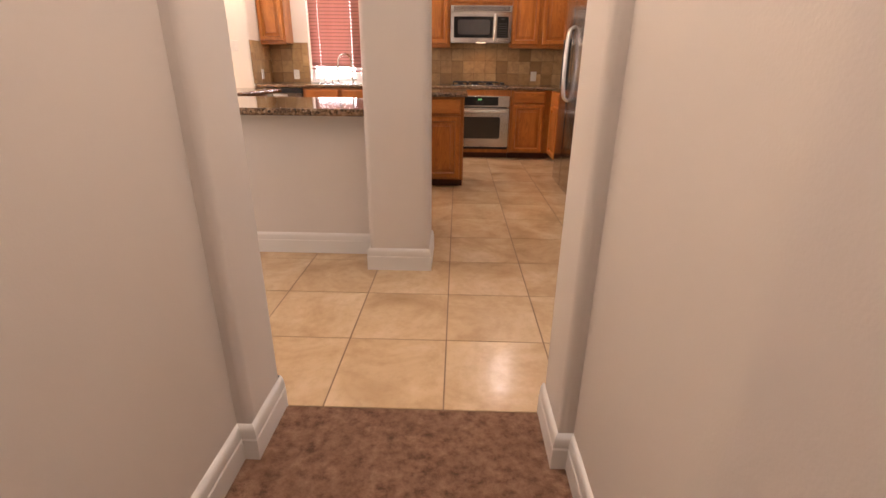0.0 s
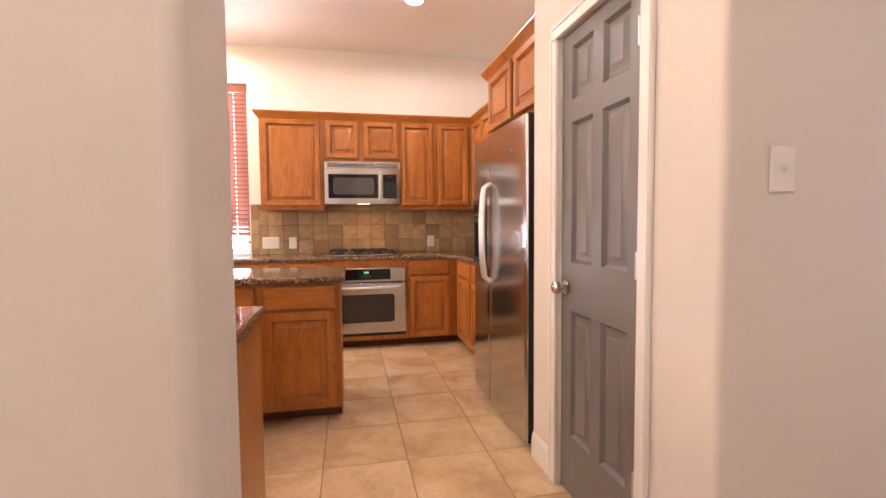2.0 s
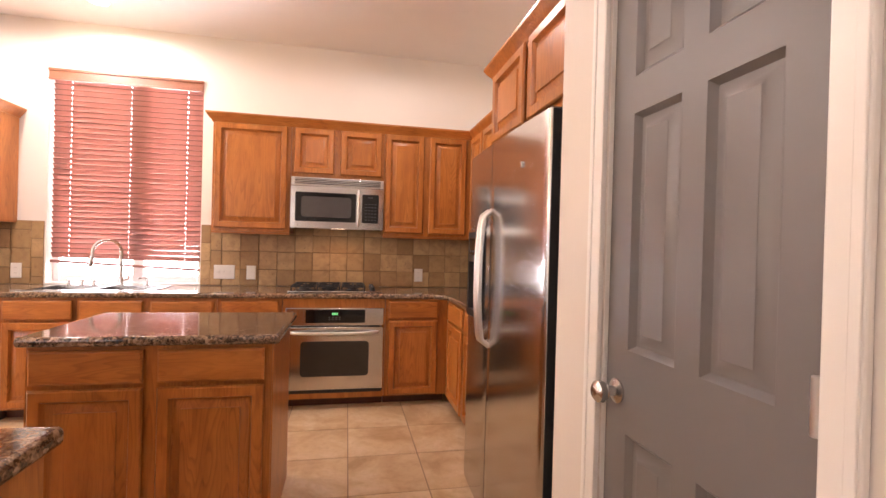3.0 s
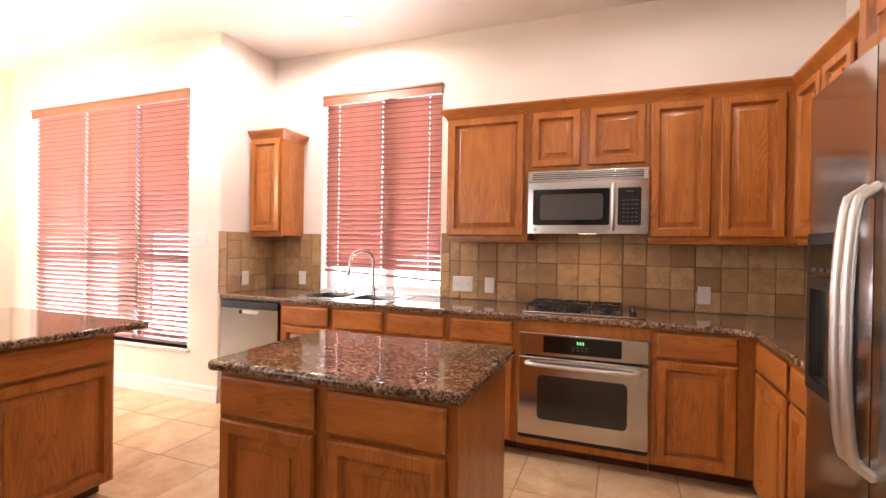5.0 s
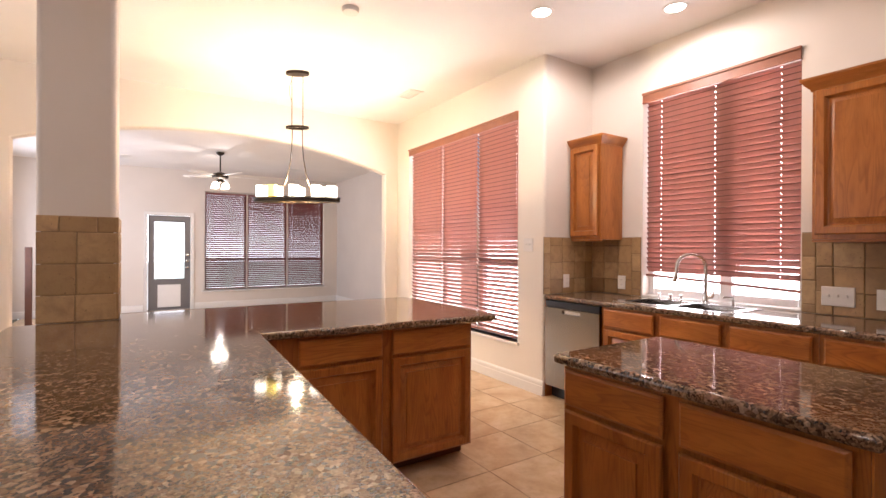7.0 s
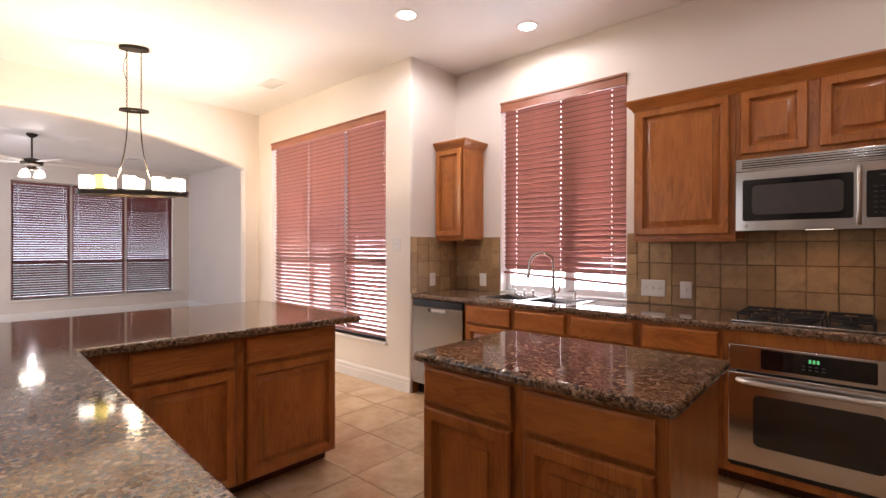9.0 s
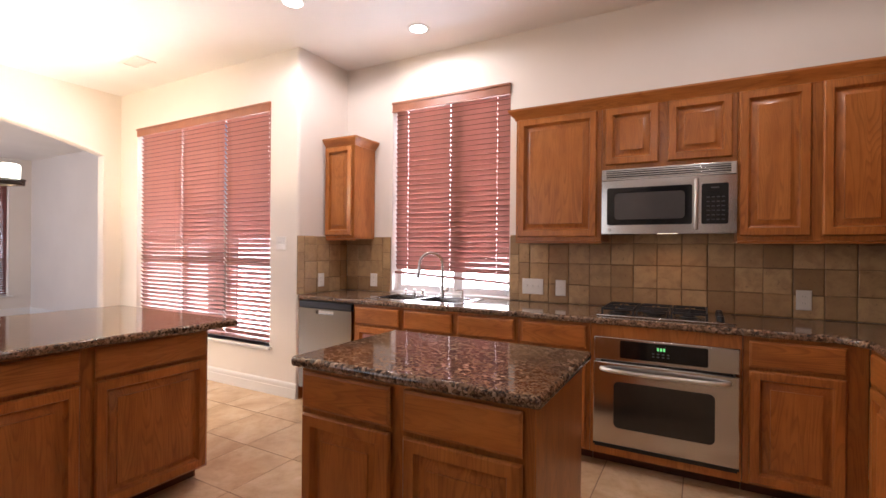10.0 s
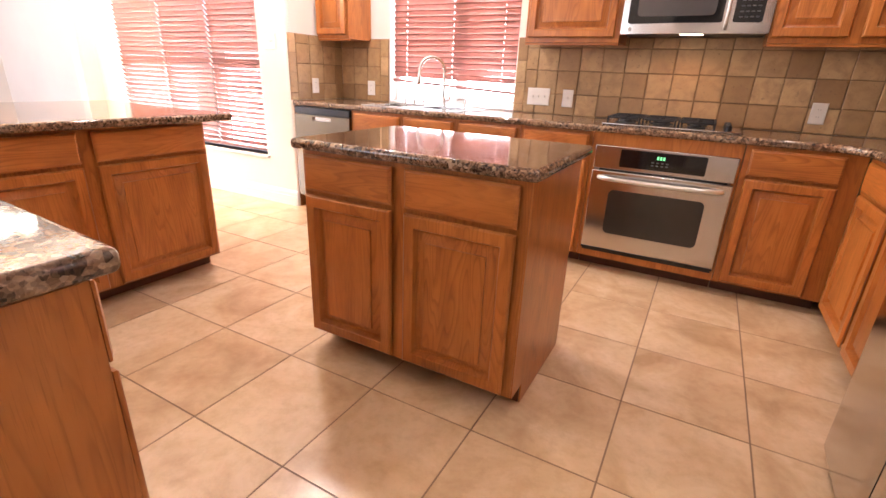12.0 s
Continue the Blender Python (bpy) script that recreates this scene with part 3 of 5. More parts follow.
window("window_3", [FWIN[0], 5.555, 6.45, FWIN[1]], FWIN[2], FWIN[3], FAR, -0.16, 'y', 1.06, "white triple window of the family room")
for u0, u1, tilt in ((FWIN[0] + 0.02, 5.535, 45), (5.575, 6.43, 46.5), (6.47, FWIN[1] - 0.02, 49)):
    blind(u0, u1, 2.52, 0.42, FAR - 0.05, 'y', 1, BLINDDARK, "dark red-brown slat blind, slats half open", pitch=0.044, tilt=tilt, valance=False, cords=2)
SILL = "white painted window sill"
structure("window_sill", boxed(BAYWIN[0] - 0.05, BAYWIN[1] + 0.03, BAY - 0.03, BAY + 0.10, 0.397, 0.425, bevel=0.006), TRIM, SILL, "sill")
structure("window_sill", boxed(FAR - 0.09, FAR + 0.035, FWIN[0] - 0.06, FWIN[1] + 0.06, 0.35, 0.38, bevel=0.006), TRIM, SILL, "sill")
structure("window_sill", boxed(WIN2[0], WIN2[1], NORTH - 0.002, NORTH + 0.10, 0.916, 0.931, bevel=0.004), TRIM, SILL, "sill")
structure("backdrop", boxed(-6.6, 1.4, 9.3, 9.35, -1.5, 3.6), OUTSIDE, "bright daylight outside the windows", "backdrop")
structure("backdrop", boxed(-14.6, -14.55, 1.0, 9.2, 0.9, 6.0), OUTSIDE_FAR, "bright daylight outside the family room", "backdrop")
structure("backdrop", boxed(-14.5, -14.45, 1.0, 9.2, -1.0, 0.9), GARDEN, "daylit green garden", "backdrop")
structure("ground", boxed(-16, 6, 7.42, 10.5, -0.3, -0.12), plain("pale_gravel", (0.5, 0.47, 0.42), 0.9, wear=0.4), "pale ground outside the house", "ground")

# ---- doors ----


def six_panel_door():
    w, h = DOOR[1] - DOOR[0] - 0.008, DOOR[3] - 0.014
    d = thing("door_1", pose(PANTRY + 0.014, DOOR[1] - 0.004, 0.008, 0, 0, -90), "closed dark grey six-panel door of the pantry", "door")
    d["kind"] = "structure"
    bm = bmesh.new()
    cols = [(0.092, 0.264), (0.338, 0.510)]
    rows = [(0.27, 0.835), (1.05, 1.655), (1.75, 1.975)]
    xs = sorted({0, w, *[c for p in cols for c in p]})
    zs = sorted({0, h, *[r for p in rows for r in p]})
    cache = {}

    def vert(x, z):
        key = (round(x, 5), round(z, 5))
        if key not in cache:
            cache[key] = bm.verts.new((x, 0, z))
        return cache[key]
    for i in range(len(xs) - 1):
        for j in range(len(zs) - 1):
            if not ((xs[i], xs[i + 1]) in cols and (zs[j], zs[j + 1]) in rows):
                bm.faces.new([vert(xs[i], zs[j]), vert(xs[i + 1], zs[j]), vert(xs[i + 1], zs[j + 1]), vert(xs[i], zs[j + 1])])
    box(bm, 0, w, 0.0185, 0.036, 0, h)
    for xa, xb, za, zb in ((0, 0.001, 0, h), (w - 0.001, w, 0, h), (0.001, w - 0.001, 0, 0.001), (0.001, w - 0.001, h - 0.001, h)):
        box(bm, xa, xb, 0.0002, 0.0182, za, zb)
    part("leaf", bm, DOORGREY, d)
    for c0, c1 in cols:
        for r0, r1 in rows:
            p = ring_stack(bmesh.new(), c1 - c0, r1 - r0, [(0, 0.0), (0.004, 0.006), (0.013, 0.016), (0.020, 0.0165), (0.046, 0.005), (0.048, 0.003)], base=False)
            part("panel", p, DOORGREY, d).location = (c0, -0.0002, r0)
    bm = lathe(bmesh.new(), [(0.031, 0.0), (0.032, -0.006), (0.014, -0.012), (0.012, -0.03), (0.022, -0.036), (0.029, -0.048), (0.028, -0.060), (0.018, -0.068), (0.002, -0.070)], (0.052, 0, 0.935), 24, 'y')
    part("door_knob", bm, CHROME, d, "brushed nickel door knob")
    for z in (0.33, 1.08, 1.84):
        bm = lathe(bmesh.new(), [(0.006, -0.046), (0.0078, -0.044), (0.0078, 0.044), (0.006, 0.046)], (w - 0.005, -0.021, z), 12)
        box(bm, w - 0.011, w + 0.002, -0.018, -0.0005, z - 0.044, z + 0.044)
        part("hinge", bm, SATIN, d, "satin steel hinge")
    return d


six_panel_door()


def casing(y0, y1, top, x, out, width=0.062, t=0.018):
    """Moulded casing round a doorway in a wall that faces x, out: -1 or 1."""
    pieces = [("casing", y0 - width, y0 - 0.001, 0, top), ("casing", y1 + 0.001, y1 + width, 0, top), ("casing", y0 - width, y1 + width, top + 0.001, top + width)]
    for n, a, b, c, d in pieces:
        x0, x1 = sorted((x, x + out * t))
        bm = boxed(x0, x1, a, b, c, d, bevel=0.005)
        x0, x1 = sorted((x + out * t * 0.9, x + out * t * 1.25))
        if d - c > 0.5:
            m = a + width * (0.2 if a < y0 else 0.8)
            box(bm, x0, x1, m - 0.009, m + 0.009, c, d, bevel=0.003)
        else:
            box(bm, x0, x1, a + 0.005, b - 0.005, c + width * 0.7, c + width * 0.95, bevel=0.003)
        structure("trim", bm, TRIM, "white moulded door casing", "casing")


casing(DOOR[0], DOOR[1], DOOR[3], PANTRY, -1)
for a, b in ((DOOR[0] - 0.0, DOOR[0] + 0.003), (DOOR[1] - 0.003, DOOR[1])):
    structure("door_jamb", boxed(PANTRY + 0.002, PANTRY + 0.118, a, b, 0, DOOR[3]), TRIM, "white door jamb", "jamb")


def garden_door():
    y0, y1, h = 3.66, 4.42, 1.965
    d = thing("door_2", pose(FAR - 0.02, y0, 0.01, 0, 0, 90), "closed dark grey garden door, tall glass and a white pet flap", "door")
    d["kind"] = "structure"
    w = y1 - y0
    bm = wall_bm(0, w, 0, h, 0, 0.04, 'x', [(0.11, 0.65, 0.65, 1.83), (0.165, 0.585, 0.06, 0.53)], 0)
    part("leaf", bm, DOORGREY, d)
    p = part("pane", boxed(0.11, 0.65, 0.018, 0.024, 0.65, 1.83), GLASS, d)
    p.visible_shadow = False
    bm = boxed(0.165, 0.585, 0.004, 0.03, 0.06, 0.53, bevel=0.006)
    part("pet_flap", bm, VINYL, d, "white plastic pet flap")
    for z in (0.88, 1.02, 1.15):
        part("knob", lathe(bmesh.new(), [(0.03, 0), (0.03, -0.012), (0.016, -0.02), (0.026, -0.045), (0.02, -0.06), (0.002, -0.062)], (0.705, 0, z), 16, 'y'), CHROME, d, "nickel knob or lock")
    casing(y0 - 0.01, y1 + 0.01, 1.985, FAR, 1)


garden_door()

# ---- cabinets ----
DOORPROF = [(0.018, 0.0), (0.015, -0.009), (0.0, -0.016), (0.001, -0.022), (0.008, -0.028), (0.046, -0.028), (0.050, -0.020), (0.054, -0.006), (0.060, -0.0025)]
FIELDPROF = [(0.0, -0.0025), (0.005, -0.0025), (0.033, -0.0175), (0.034, -0.0245)]


def cabinet_door(parent, x, z, w, h, y=0.0):
    ob = part("door", ring_stack(bmesh.new(), w, h, DOORPROF, cap=False), OAK, parent)
    ob.location = (x, y, z)
    part("panel", ring_stack(bmesh.new(), w - 0.12, h - 0.12, FIELDPROF, base=False), OAK, ob).location = (0.06, 0, 0.06)
    return ob


def drawer_front(parent, x, z, w, h, y=0.0):
    ob = part("drawer_front", ring_stack(bmesh.new(), w, h, [(0.018, 0), (0.015, -0.009), (0, -0.016), (0.001, -0.021), (0.011, -0.0275)]), OAKH, parent)
    ob.location = (x, y, z)
    return ob


def base_cabinet(m, w, fronts, label, depth=0.60, doors=True, end_panels=(False, False), group="base cabinets", toe=0.105, name="base_cabinet"):
    """fronts: (x, width) of each door with its drawer; local x along the face, -y to the room."""
    c = thing(name, m, label, "cabinet", group)
    part("body", boxed(0, w, 0, depth, 0.085, 0.874, bevel=0.002), OAK, c)
    part("toe_kick", boxed(0.002, w - 0.002, toe, depth - 0.002, 0, 0.085), TOE, c, "recessed toe kick, its shade put into the dark colour")
    for x, fw in fronts:
        drawer_front(c, x, 0.717, fw, 0.14)
        if doors:
            cabinet_door(c, x, 0.1, fw, 0.6)
    for k, on in enumerate(end_panels):
        if on:
            xe = -0.006 if k == 0 else w + 0.001
            part("end_panel", box(boxed(xe, xe + 0.005, 0.0, depth, 0.085, 0.872), xe, xe + 0.005, toe, depth, 0.001, 0.0845), OAK, c)
    return c


BL = "honey-stained oak base cabinet, raised-panel door under a drawer"
FB = 6.63
base_cabinet(pose(-1.665, FB, 0), 0.475, [(0.033, 0.424)], BL)
base_cabinet(pose(-1.188, FB, 0), 0.934, [(0.027, 0.409), (0.486, 0.425)], "honey-stained oak sink cabinet with two doors", group="base cabinets")
base_cabinet(pose(-0.252, FB, 0), 0.466, [(0.027, 0.417)], BL)
base_cabinet(pose(1.012, FB, 0), 0.516, [(0.028, 0.402)], BL)
base_cabinet(pose(1.53, 6.615, 0, 0, 0, -90), 0.585, [(0.09, 0.46)], BL, depth=0.575)
base_cabinet(pose(1.53, 6.028, 0, 0, 0, -90), 0.585, [(0.025, 0.50)], BL, depth=0.575)


def oven_cabinet():
    c = thing("oven_cabinet", pose(0.217, FB, 0), "honey-stained oak cabinet that holds the wall oven", "cabinet", "base cabinets")
    part("body", wall_bm(0, 0.792, 0.085, 0.874, 0, 0.6, 'x', [(0.03, 0.765, 0.17, 0.79)]), OAK, c)
    part("toe_kick", boxed(0.002, 0.79, 0.105, 0.598, 0, 0.085), TOE, c, "recessed toe kick, its shade put into the dark colour")
    part("shadow_gap", boxed(0.028, 0.775, -0.003, 0.02, 0.128, 0.164), BLACK, c, "black vent strip under the oven")


oven_cabinet()


def island():
    c = base_cabinet(pose(-0.533, 4.978, 0), 0.922, [(0.013, 0.41), (0.475, 0.418)], "honey-stained oak kitchen island cabinet with two doors and drawers", depth=0.59, end_panels=(True, True), group="island", name="island_cabinet")
    return c


island()
solid("island_countertop", prism(bmesh.new(), [(-0.553, 4.922), (0.425, 4.922), (0.425, 5.615), (-0.553, 5.615)], 0.876, 0.916, 0.016, 4), GRANITE, "polished brown speckled granite top of the island", "countertop")

# bar run behind the low wall, and the peninsula
base_cabinet(pose(0.103, 3.925, 0, 0, 0, 180), 0.875, [(0.03, 0.39), (0.45, 0.39)], "honey-stained oak bar cabinet, bare oak end panel", depth=0.635, end_panels=(True, False), group="bar cabinets")
base_cabinet(pose(-0.777, 3.915, 0, 0, 0, 180), 0.85, [(0.03, 0.38), (0.44, 0.38)], "honey-stained oak bar cabinet with doors and drawers", depth=0.635, group="bar cabinets")
base_cabinet(pose(-1.64, 4.19, 0, 0, 0, 90), 1.13, [(0.04, 0.468), (0.566, 0.552)], "honey-stained oak peninsula cabinet with two doors and drawers", depth=0.60, end_panels=(False, True), group="bar cabinets")
structure("trim_filler", boxed(-2.24, -1.629, 3.28, 4.188, 0.0, 0.873), OAK, "blind oak corner of the bar cabinets", "filler")
BAR = [(0.128, 3.965), (-1.572, 4.042), (-1.50, 5.42), (-2.72, 5.42), (-2.72, 3.447), (-2.443, 3.447), (-2.443, 2.985), (-0.178, 2.985), (-0.178, 3.268), (0.128, 3.268)]
bar_top = thing("bar_countertop", pose(0, 0, 0), "polished brown speckled granite bar top, L-shaped, with a rounded rim", "countertop")
part("slab", prism(bmesh.new(), BAR, 0.876, 0.916, 0.014, 4), GRANITE, bar_top)
SINK = [(-1.58, 6.70), (-0.76, 6.70), (-0.76, 7.10), (-1.58, 7.10)]
TOP = [(-2.268, 6.595), (1.40, 6.595), (1.495, 6.50), (1.495, 5.445), (2.108, 5.445), (2.108, 7.238), (-2.268, 7.238)]
solid("kitchen_countertop", prism(bmesh.new(), TOP, 0.876, 0.916, 0.014, 3, [SINK]), GRANITE, "polished brown speckled granite kitchen worktop with a sink", "countertop")


def crown(points, z, label):
    """A crown moulding along the cabinet tops; the room lies to the right of the way."""
    prof = [(0.0, 0.0), (0.006, 0.0), (0.010, 0.012), (0.028, 0.032), (0.032, 0.036), (0.046, 0.058), (0.050, 0.062), (0.050, 0.075), (0.0, 0.075)]
    bm, rows = bmesh.new(), []
    pts = [Vector(p) for p in points]
    for i, p in enumerate(pts):
        dirs = ([(p - pts[i - 1]).normalized()] if i else []) + ([(pts[i + 1] - p).normalized()] if i < len(pts) - 1 else [])
        norms = [Vector((d.y, -d.x)) for d in dirs]
        nv = sum(norms, Vector((0, 0))).normalized()
        nv /= max(0.3, nv.dot(norms[0]))
        rows.append([bm.verts.new((p.x + nv.x * a, p.y + nv.y * a, z + h)) for a, h in prof])
    for a, b in zip(rows, rows[1:]):
        for k in range(len(prof)):
            j = (k + 1) % len(prof)
            bm.faces.new((a[k], a[j], b[j], b[k]))
    bm.faces.new(rows[0])
    bm.faces.new(rows[-1][::-1])
    return solid("crown_moulding", bm, OAKH, label, "moulding")


def wall_cabinet(m, w, z0, z1, doors, label, depth=0.30, rail=True):
    c = thing("wall_cabinet", m, label, "cabinet", "wall cabinets")
    part("body", boxed(0, w, 0, depth, z0, z1, bevel=0.002), OAK, c)
    for x, dw in doors:
        cabinet_door(c, x, z0 + 0.028, dw, z1 - z0 - 0.055)
    if rail:
        part("light_rail", boxed(0.0, w, 0.003, 0.022, z0 - 0.016, z0 - 0.001, bevel=0.002), OAKH, c)
    return c


UF, UB, UT = 6.935, 1.39, 2.30
UL = "honey-stained oak wall cabinet with raised-panel doors"
wall_cabinet(pose(-0.392, UF, 0), 0.610, UB, UT, [(0.02, 0.562)], "honey-stained oak wall cabinet, one wide raised-panel door")
wall_cabinet(pose(0.220, UF, 0), 0.776, 1.866, UT, [(0.024, 0.326), (0.402, 0.35)], "short oak wall cabinet over the microwave", rail=False)
wall_cabinet(pose(0.998, UF, 0), 0.788, UB, UT, [(0.006, 0.341), (0.396, 0.335)], UL)
wall_cabinet(pose(1.788, 6.932, 0, 0, 0, -90), 0.755, UB, UT, [(0.03, 0.33), (0.40, 0.33)], UL, depth=0.318)
wall_cabinet(pose(1.788, 6.175, 0, 0, 0, -90), 0.745, UB, UT, [(0.03, 0.33), (0.39, 0.33)], UL, depth=0.318)
wall_cabinet(pose(1.50, 5.428, 0, 0, 0, -90), 1.115, 1.865, UT, [(0.06, 0.47), (0.585, 0.47)], "oak wall cabinet over the refrigerator, two doors", depth=0.606, rail=False)
wall_cabinet(pose(-2.266, UF, 0), 0.343, UB + 0.022, UT - 0.02, [(0.012, 0.318)], "small single oak wall cabinet beside the window")
crown([(-0.392, NORTH - 0.004), (-0.392, UF), (1.788, UF), (1.788, 5.43), (1.50, 5.43), (1.50, 4.315)], UT - 0.025, "stained oak crown moulding over the wall cabinets")
crown([(-2.266, UF), (-1.923, UF), (-1.923, NORTH - 0.004)], UT - 0.045, "stained oak crown moulding over the small cabinet")

# ---- appliances ----


def bow_handle(bm, a, b, out, radius, n=14, flat=0.55):
    """A bar that bows away from its two feet."""
    a, b, out = Vector(a), Vector(b), Vector(out)
    pts = []
    for k in range(n + 1):
        s = k / n
        lift = min(1.0, (math.sin(math.pi * s)) ** flat * 1.02)
        pts.append(a.lerp(b, s) + out * lift)
    return tube(bm, pts, radius, 12)


def refrigerator():
    y0, y1, h = 4.345, 5.385, 1.80
    f = thing("refrigerator", pose(1.74, (y0 + y1) / 2, 0), "stainless steel side-by-side refrigerator with black sides", "refrigerator")
    half = (y1 - y0) / 2
    part("body", boxed(-0.285, 0.355, -half + 0.006, half - 0.006, 0.035, h - 0.025, bevel=0.006), BLACK, f, "black refrigerator case")
    gap = 4.965 - (y0 + y1) / 2

    def leaf(name, a, b):
        n, r = 14, 0.016
        pts = [(-0.292, a), (-0.292, b)]
        front = []
        for k in range(n + 1):
            y = a + (b - a) * k / n
            bulge = -0.372 - 0.014 * (1 - ((y / half) ** 2))
            edge = min(y - a, b - y)
            outer = (y - a if abs(a + half) < 0.01 else 1.0, b - y if abs(b - half) < 0.01 else 1.0)
            e = min(outer)
            if e < r:
                bulge += r - math.sqrt(max(0, r * r - (r - e) ** 2))
            elif edge < 0.006:
                bulge += 0.004
            front.append((bulge, y))
        extra = []
        for bulge, y in front:
            extra.append((bulge, y))
        if abs(a + half) < 0.01:
            ins = [(-0.372 + r - math.sqrt(max(0, r * r - (r - e) ** 2)), a + e) for e in (0.0005, 0.002, 0.004, 0.008, 0.012)]
            extra = [extra[0]] + ins + extra[1:]
        if abs(b - half) < 0.01:
            ins = [(-0.372 + r - math.sqrt(max(0, r * r - (r - e) ** 2)), b - e) for e in (0.012, 0.008, 0.004, 0.002, 0.0005)]
            extra = extra[:-1] + ins + [extra[-1]]
        outline = pts[:1] + extra + pts[1:]
        bm = bmesh.new()
        lo = [bm.verts.new((x, y, 0.042)) for x, y in outline]
        hi = [bm.verts.new((x, y, h)) for x, y in outline]
        m = len(outline)
        for i in range(m):
            j = (i + 1) % m
            bm.faces.new((lo[i], lo[j], hi[j], hi[i]))
        bm.faces.new(lo[::-1])
        bm.faces.new(hi)
        return part(name, bm, STEEL, f)
    leaf("door", -half, gap - 0.003)
    leaf("door", gap + 0.003, half)
    part("door_edge", boxed(-0.364, -0.287, -half - 0.003, -half - 0.0005, 0.044, h - 0.002), IRON, f, "black edge of the door")
    for y in (gap - 0.026, gap + 0.026):
        bm = bow_handle(bmesh.new(), (-0.383, y, 0.85), (-0.383, y, 1.485), (-0.055, 0, 0), 0.0125, 24, 0.22)
        part("handle", bm, SATIN, f, "bowed satin steel handle")
    c = gap + 0.215
    bm = wall_bm(c - 0.125, c + 0.125, 0.95, 1.39, -0.398, -0.374, 'y', [(c - 0.10, c + 0.10, 0.985, 1.235)])
    disp = part("dispenser", bm, BLACK, f, "black water and ice dispenser")
    part("display", boxed(-0.402, -0.396, c - 0.09, c + 0.09, 1.27, 1.36, bevel=0.003), BLACKGLASS, disp)
    for k in range(3):
        part("button", boxed(-0.405, -0.400, c - 0.06 + 0.05 * k, c - 0.03 + 0.05 * k, 1.285, 1.295), MARK, disp)
    part("badge", boxed(-0.390, -0.379, -0.296, -0.281, 1.628, 1.652, bevel=0.003), CHROME, f, "small metal badge")
    part("grille", boxed(-0.30, -0.285, -half + 0.02, half - 0.02, 0.012, 0.04), BLACK, f)
    for y in (-half + 0.03, half - 0.03):
        for x in (-0.31, 0.30):
            part("foot", lathe(bmesh.new(), [(0.022, 0.0), (0.022, 0.012), (0.014, 0.016), (0.014, 0.034)], (x, y, 0.0), 14), BLACK, f)
    for y in (-half + 0.05, half - 0.05):
        part("hinge_cover", boxed(-0.36, -0.25, y - 0.03, y + 0.03, h - 0.024, h + 0.012, bevel=0.006), BLACK, f)


refrigerator()


def ring_window(bm, x0, x1, z0, z1, y, r, sides=6):
    """A flat pane with rounded corners that faces -y."""
    pts = []
    for cx, cz, a0 in ((x1 - r, z0 + r, -90), (x1 - r, z1 - r, 0), (x0 + r, z1 - r, 90), (x0 + r, z0 + r, 180)):
        for k in range(sides + 1):
            a = radians(a0 + 90 * k / sides)
            pts.append((cx + r * math.cos(a), cz + r * math.sin(a)))
    fr = [bm.verts.new((x, y, z)) for x, z in pts]
    bk = [bm.verts.new((x, y + 0.004, z)) for x, z in pts]
    bm.faces.new(fr)
    bm.faces.new(bk[::-1])
    for i in range(len(pts)):
        j = (i + 1) % len(pts)
        bm.faces.new((fr[i], fr[j], bk[j], bk[i]))
    return bm


def wall_oven():
    o = thing("wall_oven", pose(0.242, 6.625, 0), "stainless steel built-in wall oven with a dark glass door", "oven")
    w = 0.756
    part("case", boxed(0.035, w - 0.03, 0.0, 0.5, 0.175, 0.785), BLACK, o, "black oven case")
    panel = part("control_panel", boxed(0, w, -0.022, 0.004, 0.664, 0.804, bevel=0.005), STEEL, o)
    part("control_glass", ring_window(bmesh.new(), 0.150, 0.608, 0.686, 0.790, -0.025, 0.008), BLACKGLASS, panel, "black control glass")
    for k in range(3):
        part("digit", boxed(0.352 + 0.016 * k, 0.362 + 0.016 * k, -0.0268, -0.0252, 0.749, 0.767), GREEN, panel, "green clock digit")
    for row, z in enumerate((0.728, 0.711)):
        for k in range(4):
            part("key_mark", boxed(0.325 + 0.026 * k, 0.338 + 0.026 * k, -0.0264, -0.0252, z, z + 0.006), MARK, panel)
    part("badge", lathe(bmesh.new(), [(0.011, -0.025), (0.012, -0.022)], (0.05, 0, 0.765), 16, 'y'), CHROME, panel)
    door = part("door", boxed(0, w, -0.036, -0.002, 0.166, 0.656, bevel=0.006), STEEL, o)
    part("door_window", ring_window(bmesh.new(), 0.118, 0.642, 0.270, 0.545, -0.0385, 0.03), OVENGLASS, door, "dark oven window")
    bm = bow_handle(bmesh.new(), (0.045, -0.036, 0.615), (w - 0.045, -0.036, 0.615), (0, -0.05, 0), 0.013, 22, 0.3)
    part("handle", bm, SATIN, door, "bowed steel handle")
    part("trim_strip", boxed(0, w, -0.030, -0.004, 0.150, 0.163), BLACK, o)


wall_oven()


